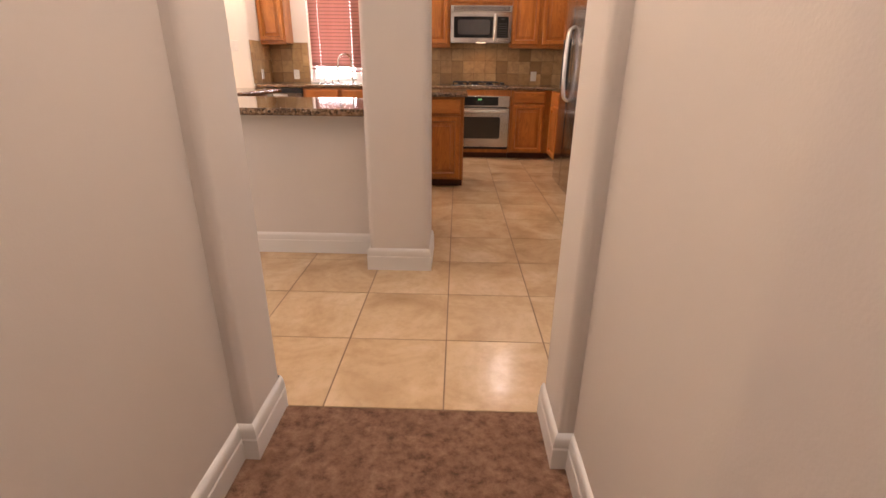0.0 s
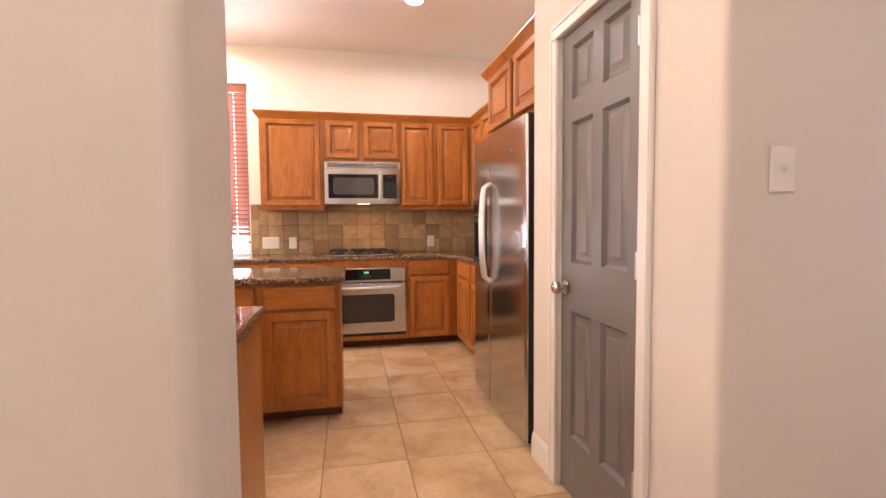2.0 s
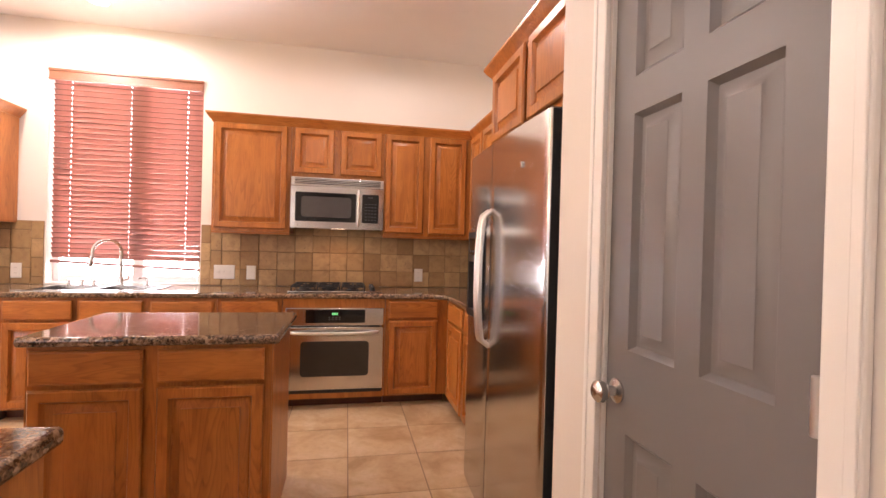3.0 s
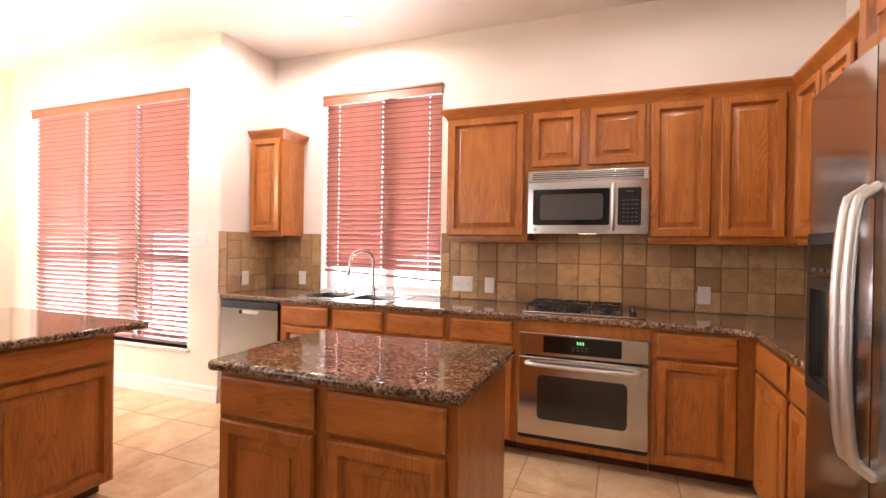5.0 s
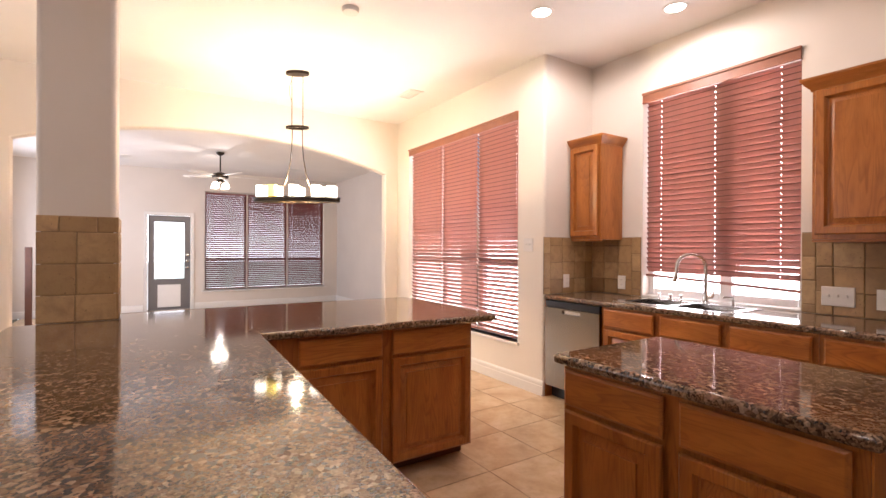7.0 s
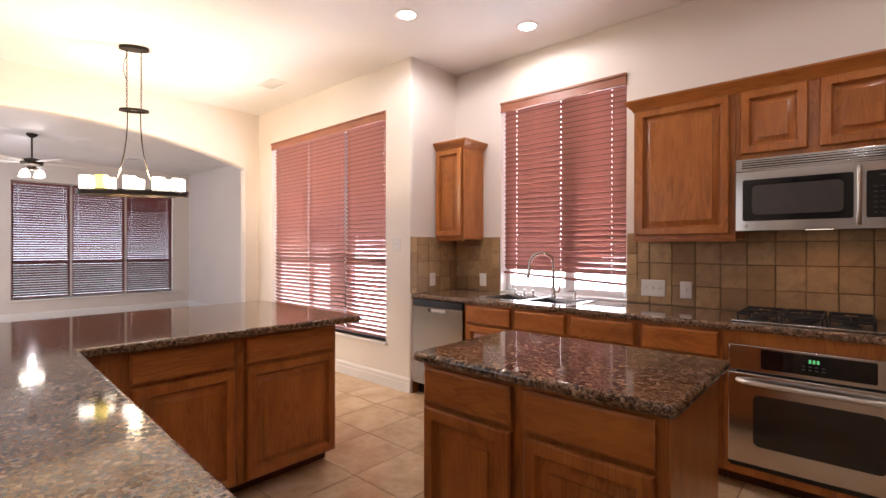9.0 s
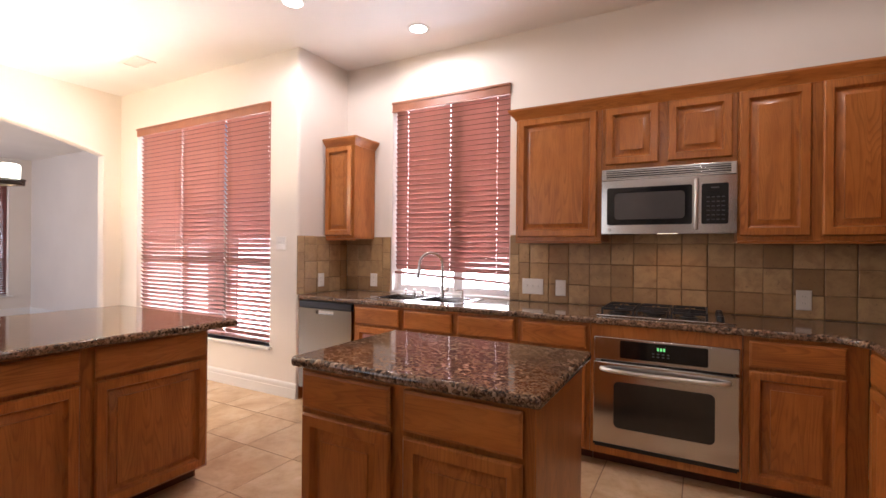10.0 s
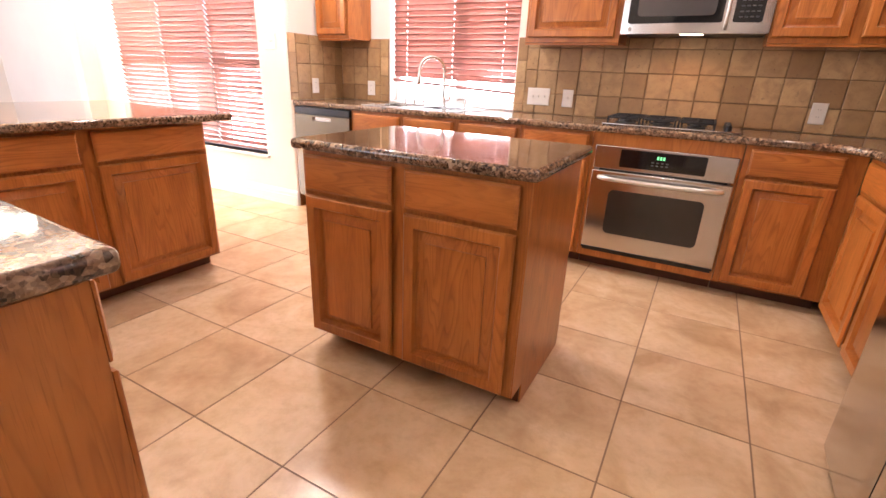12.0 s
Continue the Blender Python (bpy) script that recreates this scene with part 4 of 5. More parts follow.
def microwave():
    m = thing("microwave", pose(0.226, 6.88, 0), "stainless steel over-the-range microwave with a black window", "microwave")
    w, z0, z1 = 0.768, 1.436, 1.862
    part("case", boxed(0.004, w - 0.004, 0.03, 0.356, z0 + 0.008, z1 - 0.001, bevel=0.004), BLACK, m, "dark microwave case")
    n = 18
    bm = bmesh.new()
    lo, hi = [], []
    for k in range(n + 1):
        x = w * k / n
        y = 0.0 + 0.020 * ((x / w - 0.5) * 2) ** 2
        lo.append([bm.verts.new((x, y, z0)), bm.verts.new((x, 0.032, z0))])
        hi.append([bm.verts.new((x, y, 1.785)), bm.verts.new((x, 0.032, 1.785))])
    for k in range(n):
        bm.faces.new((lo[k][0], lo[k + 1][0], hi[k + 1][0], hi[k][0]))
        bm.faces.new((lo[k][1], hi[k][1], hi[k + 1][1], lo[k + 1][1]))
        bm.faces.new((lo[k][0], lo[k][1], lo[k + 1][1], lo[k + 1][0]))
        bm.faces.new((hi[k][0], hi[k + 1][0], hi[k + 1][1], hi[k][1]))
    for k in (0, n):
        bm.faces.new((lo[k][0], hi[k][0], hi[k][1], lo[k][1]))
    door = part("front", bm, STEEL, m)
    vent = part("vent", boxed(0.0, w, 0.016, 0.034, 1.787, z1, bevel=0.003), STEEL, m, "slotted steel vent")
    for k in range(4):
        z = 1.797 + 0.0135 * k
        part("slat", boxed(0.03, w - 0.03, 0.008, 0.018, z, z + 0.008, bevel=0.002), STEEL, vent)
        part("slot", boxed(0.03, w - 0.03, 0.0145, 0.0155, z + 0.0082, z + 0.0130), BLACK, vent)
    part("window_frame", ring_window(bmesh.new(), 0.038, 0.535, 1.492, 1.735, -0.004, 0.012), BLACKGLASS, door, "black window border")
    part("window_pane", ring_window(bmesh.new(), 0.085, 0.495, 1.528, 1.700, -0.007, 0.025), MWGLASS, door, "grey screened window")
    part("control_glass", ring_window(bmesh.new(), 0.585, 0.725, 1.492, 1.735, -0.0005, 0.010), BLACKGLASS, door, "black key pad")
    part("clock_bar", boxed(0.635, 0.675, -0.0022, -0.0007, 1.706, 1.713), MARK, door)
    for r in range(6):
        for c in range(4):
            part("key_mark", boxed(0.612 + 0.026 * c, 0.628 + 0.026 * c, -0.0018, -0.0006, 1.515 + 0.027 * r, 1.521 + 0.027 * r), MARK, door)
    bm = bow_handle(bmesh.new(), (0.557, 0.004, 1.462), (0.557, 0.004, 1.762), (0, -0.042, 0), 0.0105, 18, 0.3)
    part("handle", bm, SATIN, door, "bowed steel handle")
    part("badge", lathe(bmesh.new(), [(0.009, 0.004), (0.010, 0.012)], (0.05, 0, 1.463), 14, 'y'), CHROME, door)
    part("lamp_lens", boxed(0.33, 0.45, 0.06, 0.14, z0 + 0.002, z0 + 0.007), HOODGLOW, m, "lit lamp lens under the microwave")


microwave()


def cooktop():
    c = thing("gas_cooktop", pose(0.24, 6.68, 0.9165), "steel gas cooktop with black cast iron grates", "cooktop")
    w, d = 0.745, 0.46
    part("tray", boxed(0, w, 0, d, 0, 0.012, bevel=0.005), STEEL, c)
    spots = [(0.12, 0.13, 0.04), (0.12, 0.34, 0.032), (0.315, 0.235, 0.05), (0.51, 0.13, 0.032), (0.51, 0.34, 0.04)]
    for x, y, r in spots:
        b = part("burner", lathe(bmesh.new(), [(r + 0.018, 0.011), (r + 0.016, 0.016), (r, 0.018), (r, 0.026), (r - 0.004, 0.03), (0.004, 0.031)], (x, y, 0), 20), IRON, c)
        part("cap", lathe(bmesh.new(), [(r - 0.006, 0.030), (r - 0.006, 0.035), (r - 0.014, 0.038), (0.003, 0.038)], (x, y, 0), 20), IRON, b)
    for x0, x1 in ((0.022, 0.215), (0.222, 0.408), (0.415, 0.61)):
        bm = bmesh.new()
        y0, y1, z = 0.03, d - 0.03, 0.046
        for x in (x0 + 0.006, x1 - 0.006):
            box(bm, x - 0.005, x + 0.005, y0, y1, z - 0.008, z + 0.004, bevel=0.002)
        for y in (y0 + 0.005, (y0 + y1) / 2, y1 - 0.005):
            box(bm, x0 + 0.0125, x1 - 0.0125, y - 0.005, y + 0.005, z - 0.008, z + 0.004, bevel=0.002)
        for y in (0.13, 0.34):
            box(bm, x0 + 0.0125, x0 + 0.07, y - 0.004, y + 0.004, z - 0.006, z + 0.006, bevel=0.002)
            box(bm, x1 - 0.07, x1 - 0.0125, y - 0.004, y + 0.004, z - 0.006, z + 0.006, bevel=0.002)
        mid = (x0 + x1) / 2
        for ya, yb in ((y0 + 0.0105, 0.095), (0.165, 0.2245), (0.2355, 0.305), (0.375, y1 - 0.0105)):
            box(bm, mid - 0.004, mid + 0.004, ya, yb, z - 0.006, z + 0.006, bevel=0.002)
        for x in (x0 + 0.006, x1 - 0.006):
            for y in (y0 + 0.006, y1 - 0.006):
                box(bm, x - 0.005, x + 0.005, y - 0.005, y + 0.005, 0.0115, z - 0.0085)
        part("grate", bm, IRON, c, "black cast iron grate")
    for k in range(5):
        part("knob", lathe(bmesh.new(), [(0.021, 0.011), (0.02, 0.016), (0.017, 0.036), (0.013, 0.04), (0.002, 0.04)], (0.672, 0.075 + 0.076 * k, 0), 18), BLACK, c, "black control knob")


cooktop()


def dishwasher():
    d = thing("dishwasher", pose(-2.262, 6.612, 0), "stainless steel dishwasher under the worktop", "dishwasher")
    w = 0.594
    part("case", boxed(0.004, w - 0.004, 0.03, 0.58, 0.1, 0.868), BLACK, d)
    part("toe_kick", boxed(0.004, w - 0.004, 0.08, 0.5, 0.0, 0.099), BLACK, d)
    part("control_strip", boxed(0.004, w - 0.004, -0.004, 0.028, 0.812, 0.868, bevel=0.005), BLACK, d, "dark control strip")
    bm = wall_bm(0.004, w - 0.004, 0.115, 0.808, -0.006, 0.028, 'x', [(0.20, 0.40, 0.765, 0.795)])
    part("door", bm, STEELV, d)
    part("pocket_handle", boxed(0.198, 0.402, 0.012, 0.027, 0.763, 0.797), CHROME, d, "recessed pocket handle")
    part("end_panel", boxed(-0.004, 0.003, 0.0, 0.58, 0.0, 0.872), OAK, d)


dishwasher()


def sink():
    s = thing("kitchen_sink", pose(-1.58, 6.70, 0.9165), "stainless steel double bowl sink with a thin rim", "sink")
    w, d = 0.82, 0.40
    bm = wall_bm(-0.022, w + 0.022, -0.02, d + 0.06, 0, 0.005, 'x', [(0.03, 0.395, 0.02, d - 0.02), (0.425, w - 0.03, 0.02, d - 0.02)])
    for v in bm.verts:
        v.co = (v.co.x, v.co.z, v.co.y)
    part("rim", bm, STEEL, s, "brushed steel rim")
    for x0, x1 in ((0.03, 0.395), (0.425, w - 0.03)):
        bm = bmesh.new()
        y0, y1 = 0.02, d - 0.02
        tops = [bm.verts.new(p) for p in ((x0, y0, 0.0005), (x1, y0, 0.0005), (x1, y1, 0.0005), (x0, y1, 0.0005))]
        i = 0.02
        bots = [bm.verts.new(p) for p in ((x0 + i, y0 + i, -0.17), (x1 - i, y0 + i, -0.17), (x1 - i, y1 - i, -0.17), (x0 + i, y1 - i, -0.17))]
        for k in range(4):
            bm.faces.new((tops[k], tops[(k + 1) % 4], bots[(k + 1) % 4], bots[k]))
        bm.faces.new(bots)
        bmesh.ops.solidify(bm, geom=list(bm.faces), thickness=-0.002)
        bowl = part("bowl", bm, STEEL, s)
        part("drain", lathe(bmesh.new(), [(0.04, -0.169), (0.038, -0.166), (0.015, -0.168)], ((x0 + x1) / 2, (y0 + y1) / 2, 0), 18), CHROME, bowl)


sink()


def faucet():
    f = thing("kitchen_faucet", pose(-1.125, 7.145, 0.9215), "tall brushed nickel gooseneck faucet behind the sink", "faucet")
    part("base", lathe(bmesh.new(), [(0.030, 0), (0.030, 0.006), (0.022, 0.014), (0.021, 0.07), (0.017, 0.08)], (0, 0, 0), 20), CHROME, f)
    pts = [(0, 0, 0.07), (0, 0, 0.16), (0, 0, 0.27)]
    way = Vector((-0.75, -0.66, 0)).normalized()
    r = 0.10
    for k in range(1, 13):
        a = math.pi * k / 12
        c = way * (r - r * math.cos(a))
        pts.append((c.x, c.y, 0.27 + r * math.sin(a)))
    part("spout", tube(bmesh.new(), pts, 0.0145, 14), CHROME, f)
    e = way * 2 * r
    tilt = e + way * 0.012
    part("spray_head", tube(bmesh.new(), [(e.x, e.y, 0.272), (e.x, e.y, 0.25), (tilt.x, tilt.y, 0.17), (tilt.x, tilt.y, 0.155)], [0.0135, 0.016, 0.0195, 0.017], 14), CHROME, f)
    part("lever", tube(bmesh.new(), [(0.018, 0, 0.045), (0.05, -0.005, 0.05), (0.058, -0.006, 0.06), (0.06, -0.008, 0.12)], [0.012, 0.011, 0.008, 0.006], 12), CHROME, f)


faucet()


def pump(x, y, h, label, name="soap_dispenser"):
    p = thing(name, pose(x, y, 0.9215), label, "dispenser")
    part("neck", lathe(bmesh.new(), [(0.018, 0), (0.018, 0.005), (0.01, 0.012), (0.009, h)], (0, 0, 0), 14), CHROME, p)
    part("spout", tube(bmesh.new(), [(0.006, 0, h), (-0.0, -0.0, h + 0.006), (-0.045, -0.03, h + 0.006), (-0.052, -0.035, h - 0.004)], 0.006, 10), CHROME, p)


pump(-0.93, 7.145, 0.055, "small brushed nickel soap pump beside the faucet")
for x in (-1.50, -1.405, -1.32):
    solid("sink_fitting", lathe(bmesh.new(), [(0.016, 0), (0.016, 0.006), (0.010, 0.012), (0.010, 0.03), (0.015, 0.034), (0.013, 0.045), (0.002, 0.046)], (0, 0, 0), 14), CHROME, "small nickel fitting on the sink rim", "fitting", "sink fittings", pose(x, 7.145, 0.9215))

# ---- switches and sockets ----


def plate(m, gangs, kind, label):
    p = thing("wall_plate", m, label, "outlet" if kind == "socket" else "switch", "wall plates")
    w = 0.078 + 0.046 * (gangs - 1)
    part("cover", ring_stack(bmesh.new(), w, 0.122, [(0, 0), (0, -0.003), (0.004, -0.006)], x0=-w / 2, z0=-0.061), PLASTIC, p)
    for g in range(gangs):
        x = (g - (gangs - 1) / 2) * 0.046
        if kind == "socket":
            for z in (0.021, -0.021):
                s = part("socket", lathe(bmesh.new(), [(0.0165, -0.0055), (0.016, -0.0075)], (x, 0, z), 16, 'y'), PLASTIC, p)
                for dx in (-0.006, 0.006):
                    part("slot", boxed(x + dx - 0.001, x + dx + 0.001, -0.0082, -0.0076, z - 0.002, z + 0.007), SLOT, s)
        elif kind == "switch":
            part("toggle", boxed(x - 0.005, x + 0.005, -0.016, -0.0055, -0.004, 0.012, bevel=0.002), PLASTIC, p)
            part("toggle_slot", boxed(x - 0.007, x + 0.007, -0.0066, -0.0058, -0.014, 0.014), PLASTIC, p)
    return p


TF = NORTH - 0.0145
plate(pose(-0.352, TF, 1.036), 3, "switch", "white three-gang switch plate on the tiles")
plate(pose(-0.13, TF, 1.034), 1, "switch", "white single switch plate on the tiles")
plate(pose(1.364, TF, 1.031), 1, "socket", "white socket plate on the tiles")
plate(pose(-1.918, TF, 1.025), 1, "socket", "white socket plate on the tiles")
plate(pose(-2.27 + 0.0145, 6.87, 1.03, 0, 0, 90), 1, "socket", "white socket plate on the tiles")
plate(pose(1.563, 3.065, 1.368), 1, "switch", "white light switch on the passage wall")
plate(pose(-1.293, 3.164, 0.28), 1, "socket", "white socket low on the bar wall")
plate(pose(-2.472, BAY - 0.001, 1.362), 2, "switch", "cream double switch beside the triple window")

# ---- ceiling fittings and lamps ----


def can_light(x, y):
    c = thing("recessed_light", pose(x, y, CEIL), "round white recessed ceiling light, lit; the two southern ones are added", "ceiling light", "recessed lights")
    bm = bmesh.new()
    prof, n = [(0.092, 0.0005), (0.092, -0.004), (0.085, -0.007), (0.068, -0.004), (0.066, 0.0005)], 28
    rings = [[bm.verts.new((r * math.cos(k * math.tau / n), r * math.sin(k * math.tau / n), z)) for k in range(n)] for r, z in prof]
    for a, b in zip(rings, rings[1:]):
        for k in range(n):
            bm.faces.new((a[k], a[(k + 1) % n], b[(k + 1) % n], b[k]))
    part("trim", bm, TRIM, c)
    part("lens", lathe(bmesh.new(), [(0.066, -0.0005), (0.066, -0.002), (0.002, -0.002)], (0, 0, 0), 28), LAMPWHITE, c, "lit lamp lens")


# fixtures for the added hall and passage lamps are built too
for x, y in CAN_AND_FILL_LIGHTS:
    can_light(x, y)
solid("smoke_detector", lathe(bmesh.new(), [(0.065, 0), (0.065, -0.012), (0.055, -0.03), (0.02, -0.034), (0.002, -0.034)], (0, 0, 0), 24), PLASTIC, "round white smoke detector on the ceiling", "smoke detector", "", pose(-2.49, 4.84, CEIL))


def ceiling_vent(x, y, z):
    v = thing("ceiling_vent", pose(x, y, z), "white slatted air vent in the ceiling", "vent")
    bm = wall_bm(-0.16, 0.16, -0.09, 0.09, -0.008, 0.0, 'x', [(-0.135, 0.135, -0.065, 0.065)])
    for q in bm.verts:
        q.co = (q.co.x, q.co.z, q.co.y)
    part("frame", bm, TRIM, v)
    for k in range(7):
        s = part("slat", boxed(-0.134, 0.134, -0.008, 0.008, -0.001, 0.001), TRIM, v)
        s.location, s.rotation_euler = (0, -0.055 + 0.0183 * k, -0.006), (radians(25), 0, 0)


ceiling_vent(-3.91, 6.12, CEIL)
ceiling_vent(-9.13, 6.22, FAMILY_CEIL)
ceiling_vent(-9.33, 3.30, FAMILY_CEIL)


def chandelier():
    x, y = -3.95, 4.86
    c = thing("chandelier", pose(x, y, CEIL), "oval dark bronze chandelier with lit frosted glass cups", "chandelier")
    # long side of the oval
    way, cross = Vector((0.538, 0.843, 0)), Vector((-0.843, 0.538, 0))

    def oval(a, b, z0, z1, inner=None):
        bm, n = bmesh.new(), 40
        rows = []
        for (p, q, z) in ((a, b, z0), (a, b, z1)) if inner is None else ((a, b, z0), (a, b, z1), (a - inner, b - inner, z1), (a - inner, b - inner, z0)):
            rows.append([bm.verts.new(way * (p * math.cos(k * math.tau / n)) + cross * (q * math.sin(k * math.tau / n)) + Vector((0, 0, z))) for k in range(n)])
        for r, s in list(zip(rows, rows[1:])) + ([(rows[-1], rows[0])] if inner else []):
            for k in range(n):
                bm.faces.new((r[k], r[(k + 1) % n], s[(k + 1) % n], s[k]))
        if inner is None:
            bm.faces.new(rows[0])
            bm.faces.new(rows[1][::-1])
        return bm
    part("canopy", oval(0.115, 0.06, -0.028, 0.0), BRONZE, c)
    part("ring", oval(0.115, 0.06, -0.565, -0.545, 0.018), BRONZE, c)
    tray = -1.30
    part("tray", oval(0.43, 0.15, tray, tray + 0.035, 0.05), BRONZE, c, "dark oval tray")
    part("tray_rim", oval(0.435, 0.155, tray + 0.036, tray + 0.046, 0.012), BRONZE, c)
    for s in (-1, 1):
        bm = bmesh.new()
        z, k = -0.03, 0
        while z > -0.53:
            ring = []
            for i in range(10):
                a = i * math.tau / 10
                u = (way if k % 2 else cross) * (0.007 * math.cos(a))
                ring.append(way * (s * 0.055) + u + Vector((0, 0, z - 0.014 + 0.016 * math.sin(a))))
            tube(bm, ring, 0.0022, 6, True)
            z -= 0.024
            k += 1
        part("chain", bm, BRONZE, c)
        pts = []
        for i in range(13):
            t = i / 12
            pts.append(way * (s * (0.05 + 0.13 * t ** 2.6)) + Vector((0, 0, -0.55 + (tray + 0.575) * t)))
        part("stem", tube(bmesh.new(), pts, 0.005, 8), BRONZE, c)
    cord = [way * (-0.055 - 0.03 * math.sin(math.pi * i / 8)) + cross * 0.01 + Vector((0, 0, -0.06 - 0.03 * i)) for i in range(9)]
    part("cord", tube(bmesh.new(), cord, 0.003, 6), BRONZE, c)
    n = 10
    for k in range(n):
        a = (k + 0.5) * math.tau / n
        p = way * (0.365 * math.cos(a)) + cross * (0.105 * math.sin(a))
        bm = lathe(bmesh.new(), [(0.040, tray + 0.03), (0.046, tray + 0.04), (0.048, tray + 0.155), (0.045, tray + 0.158), (0.042, tray + 0.05), (0.002, tray + 0.045)], (p.x, p.y, 0), 18)
        part("glass_cup", bm, SHADEYELLOW if k == 6 else SHADEGLOW, c, "amber glass cup" if k == 6 else "lit frosted glass cup")


chandelier()


def ceiling_fan():
    f = thing("ceiling_fan", pose(-8.03, 4.68, FAMILY_CEIL) @ Matrix.Scale(0.884, 4), "dark bronze ceiling fan with pale blades and lit glass shades", "ceiling fan")
    part("canopy", lathe(bmesh.new(), [(0.075, 0), (0.07, -0.03), (0.03, -0.06), (0.015, -0.065)], (0, 0, 0), 20), BRONZE, f)
    part("rod", lathe(bmesh.new(), [(0.013, -0.06), (0.013, -0.40)], (0, 0, 0), 12), BRONZE, f)
    part("motor", lathe(bmesh.new(), [(0.05, -0.39), (0.13, -0.42), (0.15, -0.46), (0.14, -0.50), (0.06, -0.53), (0.055, -0.58), (0.03, -0.60)], (0, 0, 0), 28), BRONZE, f)
    for k in range(5):
        a = radians(20 + 72 * k)
        bm = bmesh.new()
        out = [(0.17, -0.035), (0.30, -0.065), (0.66, -0.075), (0.71, -0.05), (0.71, 0.05), (0.66, 0.075), (0.30, 0.065), (0.17, 0.035)]
        lo = [bm.verts.new((x, y, -0.462 + 0.12 * y)) for x, y in out]
        hi = [bm.verts.new((x, y, -0.454 + 0.12 * y)) for x, y in out]
        bm.faces.new(lo[::-1])
        bm.faces.new(hi)
        for i in range(8):
            bm.faces.new((lo[i], lo[(i + 1) % 8], hi[(i + 1) % 8], hi[i]))
        part("blade", bm, TRIM, f, "pale fan blade").rotation_euler = (0, 0, a)
    for k in range(4):
        a = radians(45 + 90 * k)
        x, y = 0.13 * math.cos(a), 0.13 * math.sin(a)
        part("arm", tube(bmesh.new(), [(0.3 * x, 0.3 * y, -0.57), (0.8 * x, 0.8 * y, -0.57), (x, y, -0.59)], 0.008, 8), BRONZE, f)
        part("glass_shade", lathe(bmesh.new(), [(0.02, -0.585), (0.04, -0.60), (0.06, -0.66), (0.065, -0.69), (0.06, -0.69), (0.003, -0.62)], (x, y, 0), 16), SHADEGLOW, f, "lit glass shade")


ceiling_fan()
solid("wooden_panel", boxed(0, 0.05, 0, 0.09, 0, 1.31, bevel=0.006), TOE, "slim dark wooden post by the family room wall", "post", "", pose(-9.37, 1.95, 0))

# ---- stone tiles over the worktops ----
shared = {}


def piece(parent, w, d, h, at, mat, name, turn=0.0, bevel=0.004):
    """One tile: a low bevelled block; alike blocks share their mesh."""
    key = (name, round(w, 3), round(d, 3), round(h, 3))
    if key not in shared:
        b = min(bevel, w / 4, h / 4)
        shared[key] = finish(ring_stack(bmesh.new(), w, h, [(0, 0), (0, -d + 0.003), (b, -d)], x0=-w / 2, z0=-h / 2), name, mat)
    ob = new(name, shared[key])
    ob.parent = parent
    ob.matrix_basis = at
    return ob


EDGE_Z = [(0.918, 0.970), (0.974, 1.129), (1.133, 1.284), (1.288, 1.442)]
ROWS_NORTH = [(0.918, 1.060), (1.064, 1.220), (1.224, 1.373), (1.377, 1.442)]
ROWS_CORNER = [(0.918, 1.048), (1.052, 1.202), (1.206, 1.355), (1.359, 1.430)]
rnd = random.Random(5)


def splash(name, m, cuts, rows, edge=None):
    """A backsplash along a wall: cuts are the joints between the columns, edge the narrow end column (0 first, -1 last)."""
    top = rows[-1][1] + 0.002
    s = tagged(new(name, finish(boxed(cuts[0], cuts[-1], -0.006, -0.0005, 0.9165, top), name, SPLASHGROUT)), "tumbled tan stone tiles over the worktop", "backsplash", "", "structure")
    s.matrix_basis = m
    columns = list(zip(cuts, cuts[1:]))
    for k, (a, b) in enumerate(columns):
        ends = edge is not None and k == edge % len(columns)
        for z0, z1 in (EDGE_Z if ends else rows):
            z1 = min(z1, top - 0.002)
            jx, jz = rnd.uniform(-0.0015, 0.0015), rnd.uniform(-0.002, 0.002)
            depth = 0.011 + rnd.choice((0, 0.0012, 0.0024, 0.0034))
            piece(s, round(b - a - 0.004, 3), depth, z1 - z0, pose((a + b) / 2 + jx, -0.0005, (z0 + z1) / 2 + jz, 0, rnd.uniform(-0.6, 0.6), 0), STONE, "stone_tile")
    return s


STEP = 0.1535
splash("backsplash_north", pose(0, NORTH, 0), [-0.547, -0.468, -0.378] + [-0.378 + STEP * k for k in range(1, 16)] + [2.107], ROWS_NORTH, 0)
splash("backsplash_corner", pose(0, NORTH, 0), [-2.256, -2.114, -1.962, -1.820, -1.732], ROWS_CORNER, -1)
splash("backsplash_return", pose(-2.27, 0, 0, 0, 0, 90), [6.590, 6.667, 6.821, 6.983, 7.138, 7.237], ROWS_CORNER, 0)
splash("backsplash_east", pose(EAST, 7.225, 0, 0, 0, -90), [0.0, 0.11] + [0.11 + STEP * k for k in range(1, 11)] + [1.78], ROWS_NORTH)
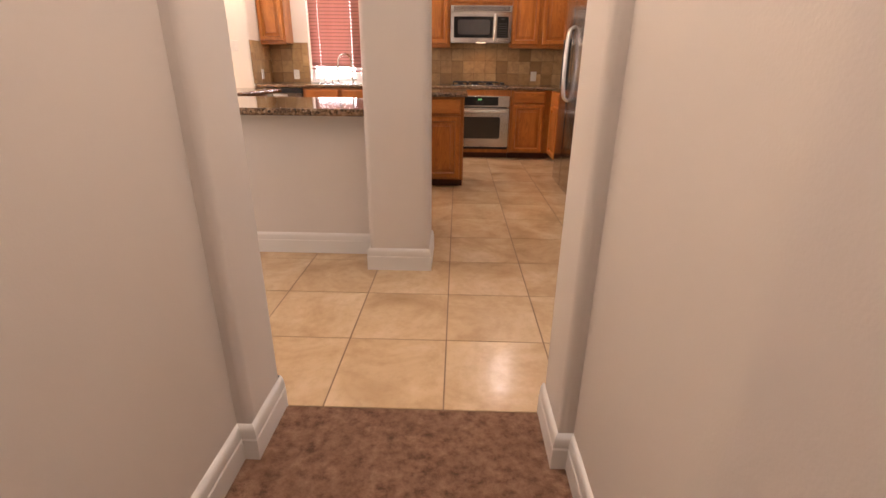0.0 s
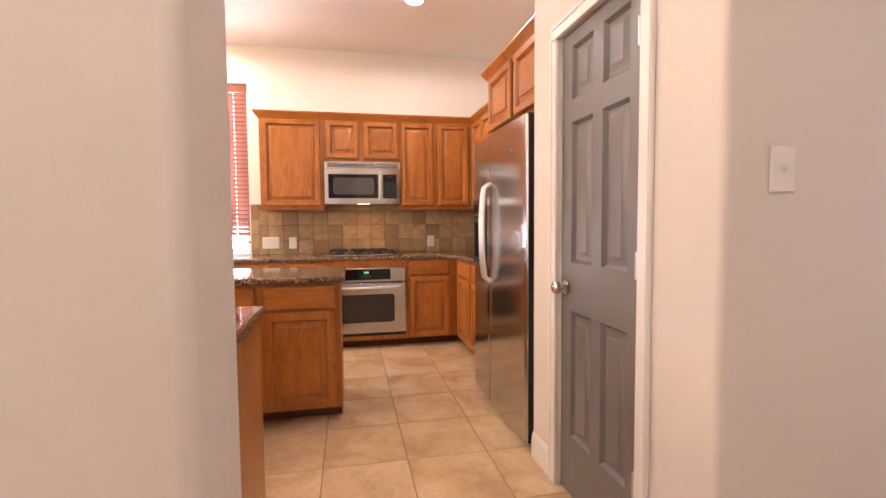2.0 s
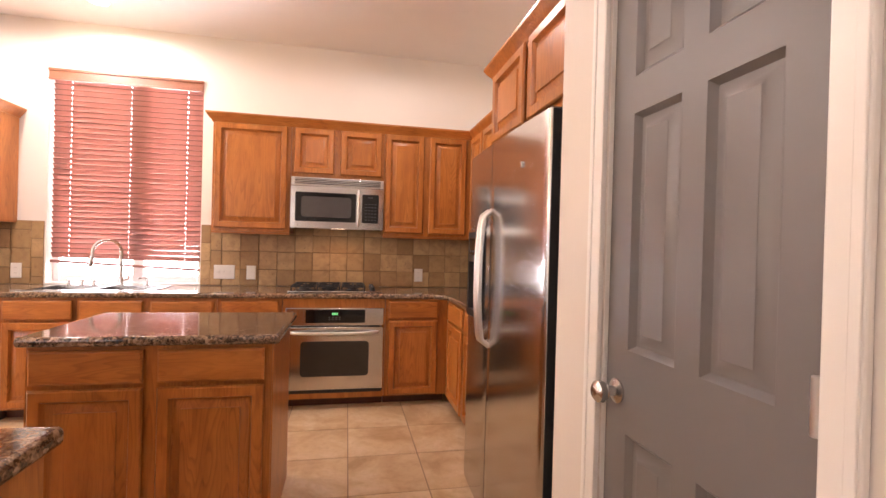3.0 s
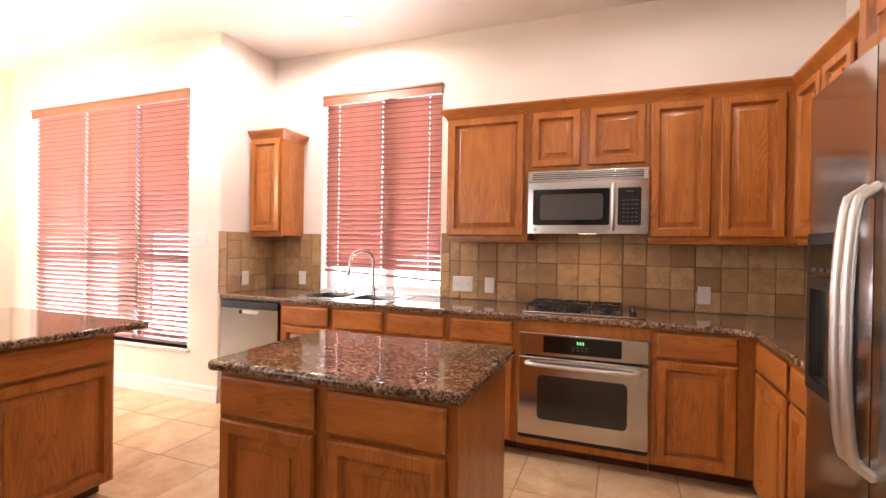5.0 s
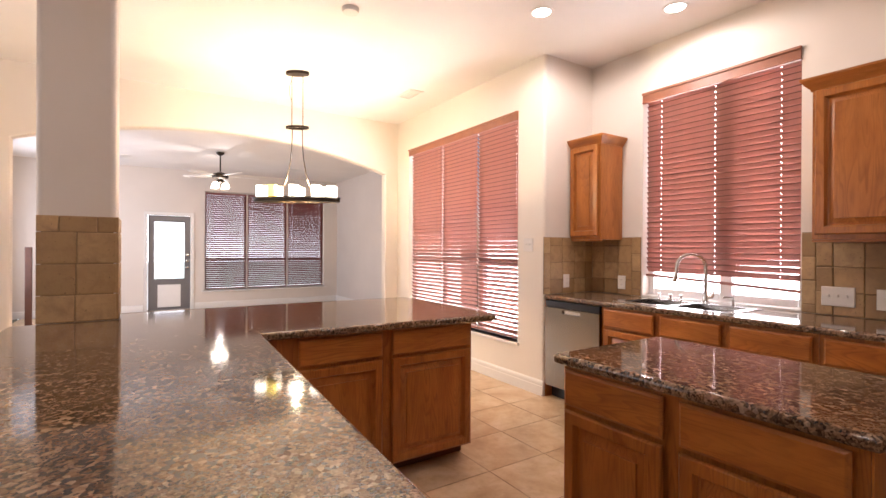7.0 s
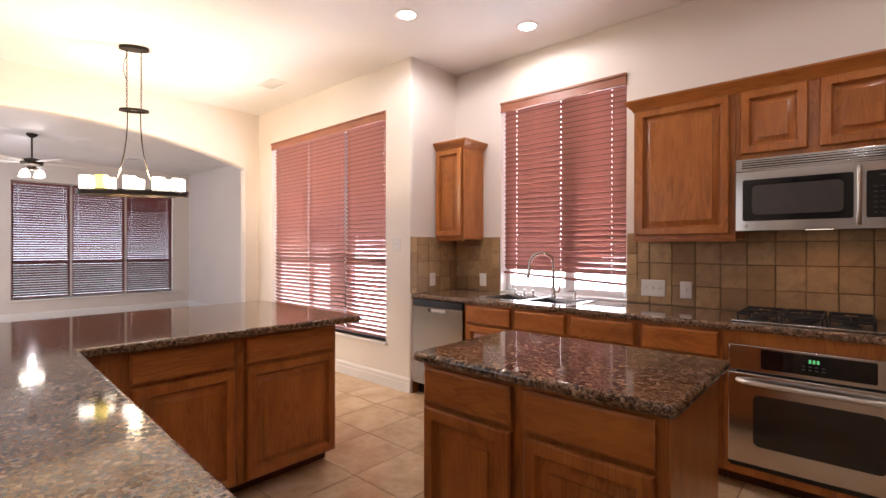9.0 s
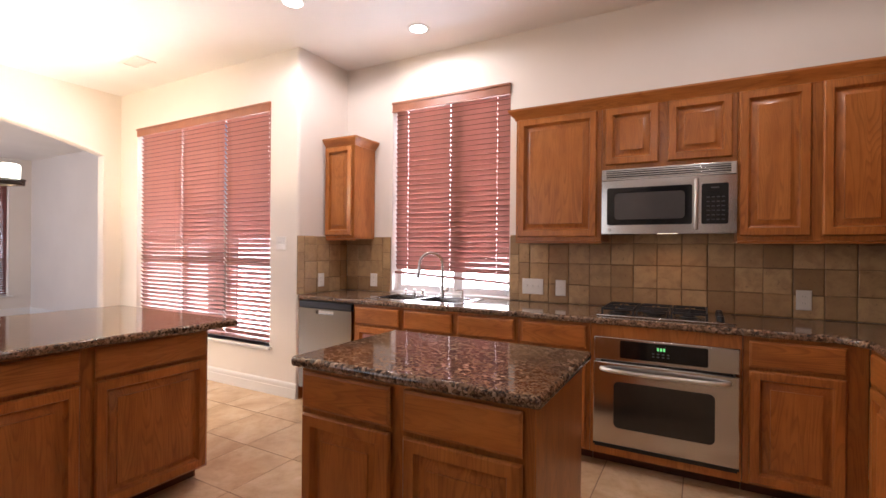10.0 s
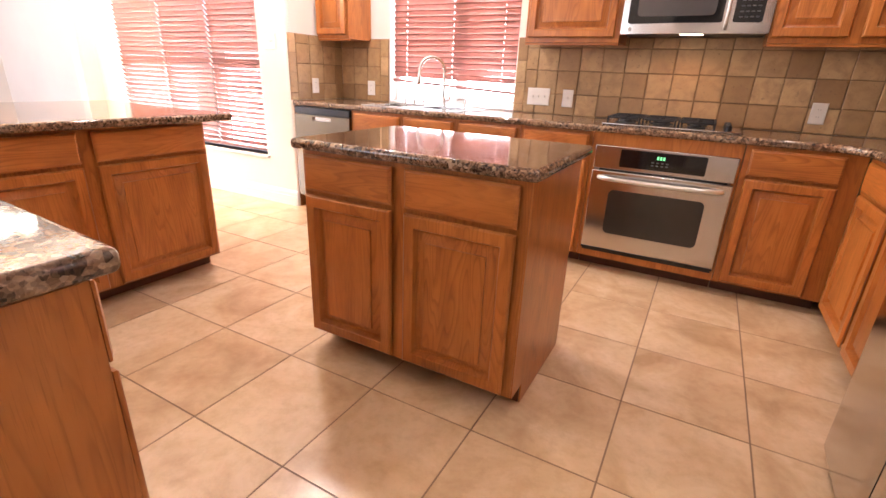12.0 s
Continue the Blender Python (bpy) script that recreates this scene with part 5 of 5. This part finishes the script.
# foot of the bar column: two faces of larger stones
foot = tagged(new("backsplash_column", finish(boxed(-2.4495, -2.443, 3.115, 3.428, 0.9165, 1.487), "backsplash_column", SPLASHGROUT)), "tumbled tan stone tiles round the column's foot", "backsplash", "", "structure")
for z0, z1, cuts in ((0.918, 1.062, (3.094, 3.258, 3.446)), (1.066, 1.230, (3.094, 3.262, 3.446)), (1.234, 1.402, (3.094, 3.266, 3.446)), (1.406, 1.490, (3.094, 3.19, 3.356, 3.446))):
    for a, b in zip(cuts, cuts[1:]):
        piece(foot, round(b - a - 0.004, 3), 0.014, z1 - z0, pose(-2.449, (a + b) / 2, (z0 + z1) / 2, 0, rnd.uniform(-0.4, 0.4), 90), STONE, "stone_tile", bevel=0.006)
side = tagged(new("backsplash_column_side", finish(boxed(-2.72, -2.452, 3.4405, 3.446, 0.9165, 1.487), "backsplash_column_side", SPLASHGROUT)), "tumbled tan stone tiles round the column's foot", "backsplash", "", "structure")
for z0, z1 in ((0.918, 1.062), (1.066, 1.230), (1.234, 1.402), (1.406, 1.490)):
    for k in range(2):
        piece(side, 0.148, 0.014, z1 - z0, pose(-2.435 - 0.152 * (k + 0.5), 3.4405, (z0 + z1) / 2, 0, rnd.uniform(-0.4, 0.4), 180), STONE, "stone_tile", bevel=0.006)

# ---- floor tiles ----
TX, TY, X0, Y0 = 0.43, 0.4513, 0.3013, 6.206
tile_mesh = finish(ring_stack(bmesh.new(), TX - 0.006, TY - 0.006, [(0, 0), (0, -0.006)], x0=-(TX - 0.006) / 2, z0=-(TY - 0.006) / 2), "floor_tile", FTILE)
rest = bmesh.new()
count = 0
for i in range(-28, 9):
    for j in range(-11, 5):
        cx, cy = X0 + TX * (i + 0.5), Y0 + TY * (j + 0.5)
        if cx > 3.66 or cx < FAR or cy < 1.5 or cy > (7.75 if cx < WEST else 7.3):
            continue
        y_lo, y_hi = cy - TY / 2, cy + TY / 2
        near = -3.9 < cx < 1.9 and 1.9 < cy < 7.2
        if near and count < 300 and y_lo > 1.69:
            o = new("floor_tile", tile_mesh)
            o.parent = floor
            o.matrix_basis = pose(cx, cy, -0.006 + rnd.uniform(0, 0.0006), -90, 0, 0) @ pose(0, 0, 0, 0, rnd.choice((0, 180)), 0)
            count += 1
        elif y_hi > 1.72:
            box(rest, cx - TX / 2 + 0.003, cx + TX / 2 - 0.003, max(1.68, y_lo + 0.003), y_hi - 0.003, -0.006, 0.0)
more = new("floor_tile_rest", finish(rest, "floor_tile_rest", FTILE))
more.parent = floor
tagged(more, "tan glazed floor tiles", "", "", "stuff")
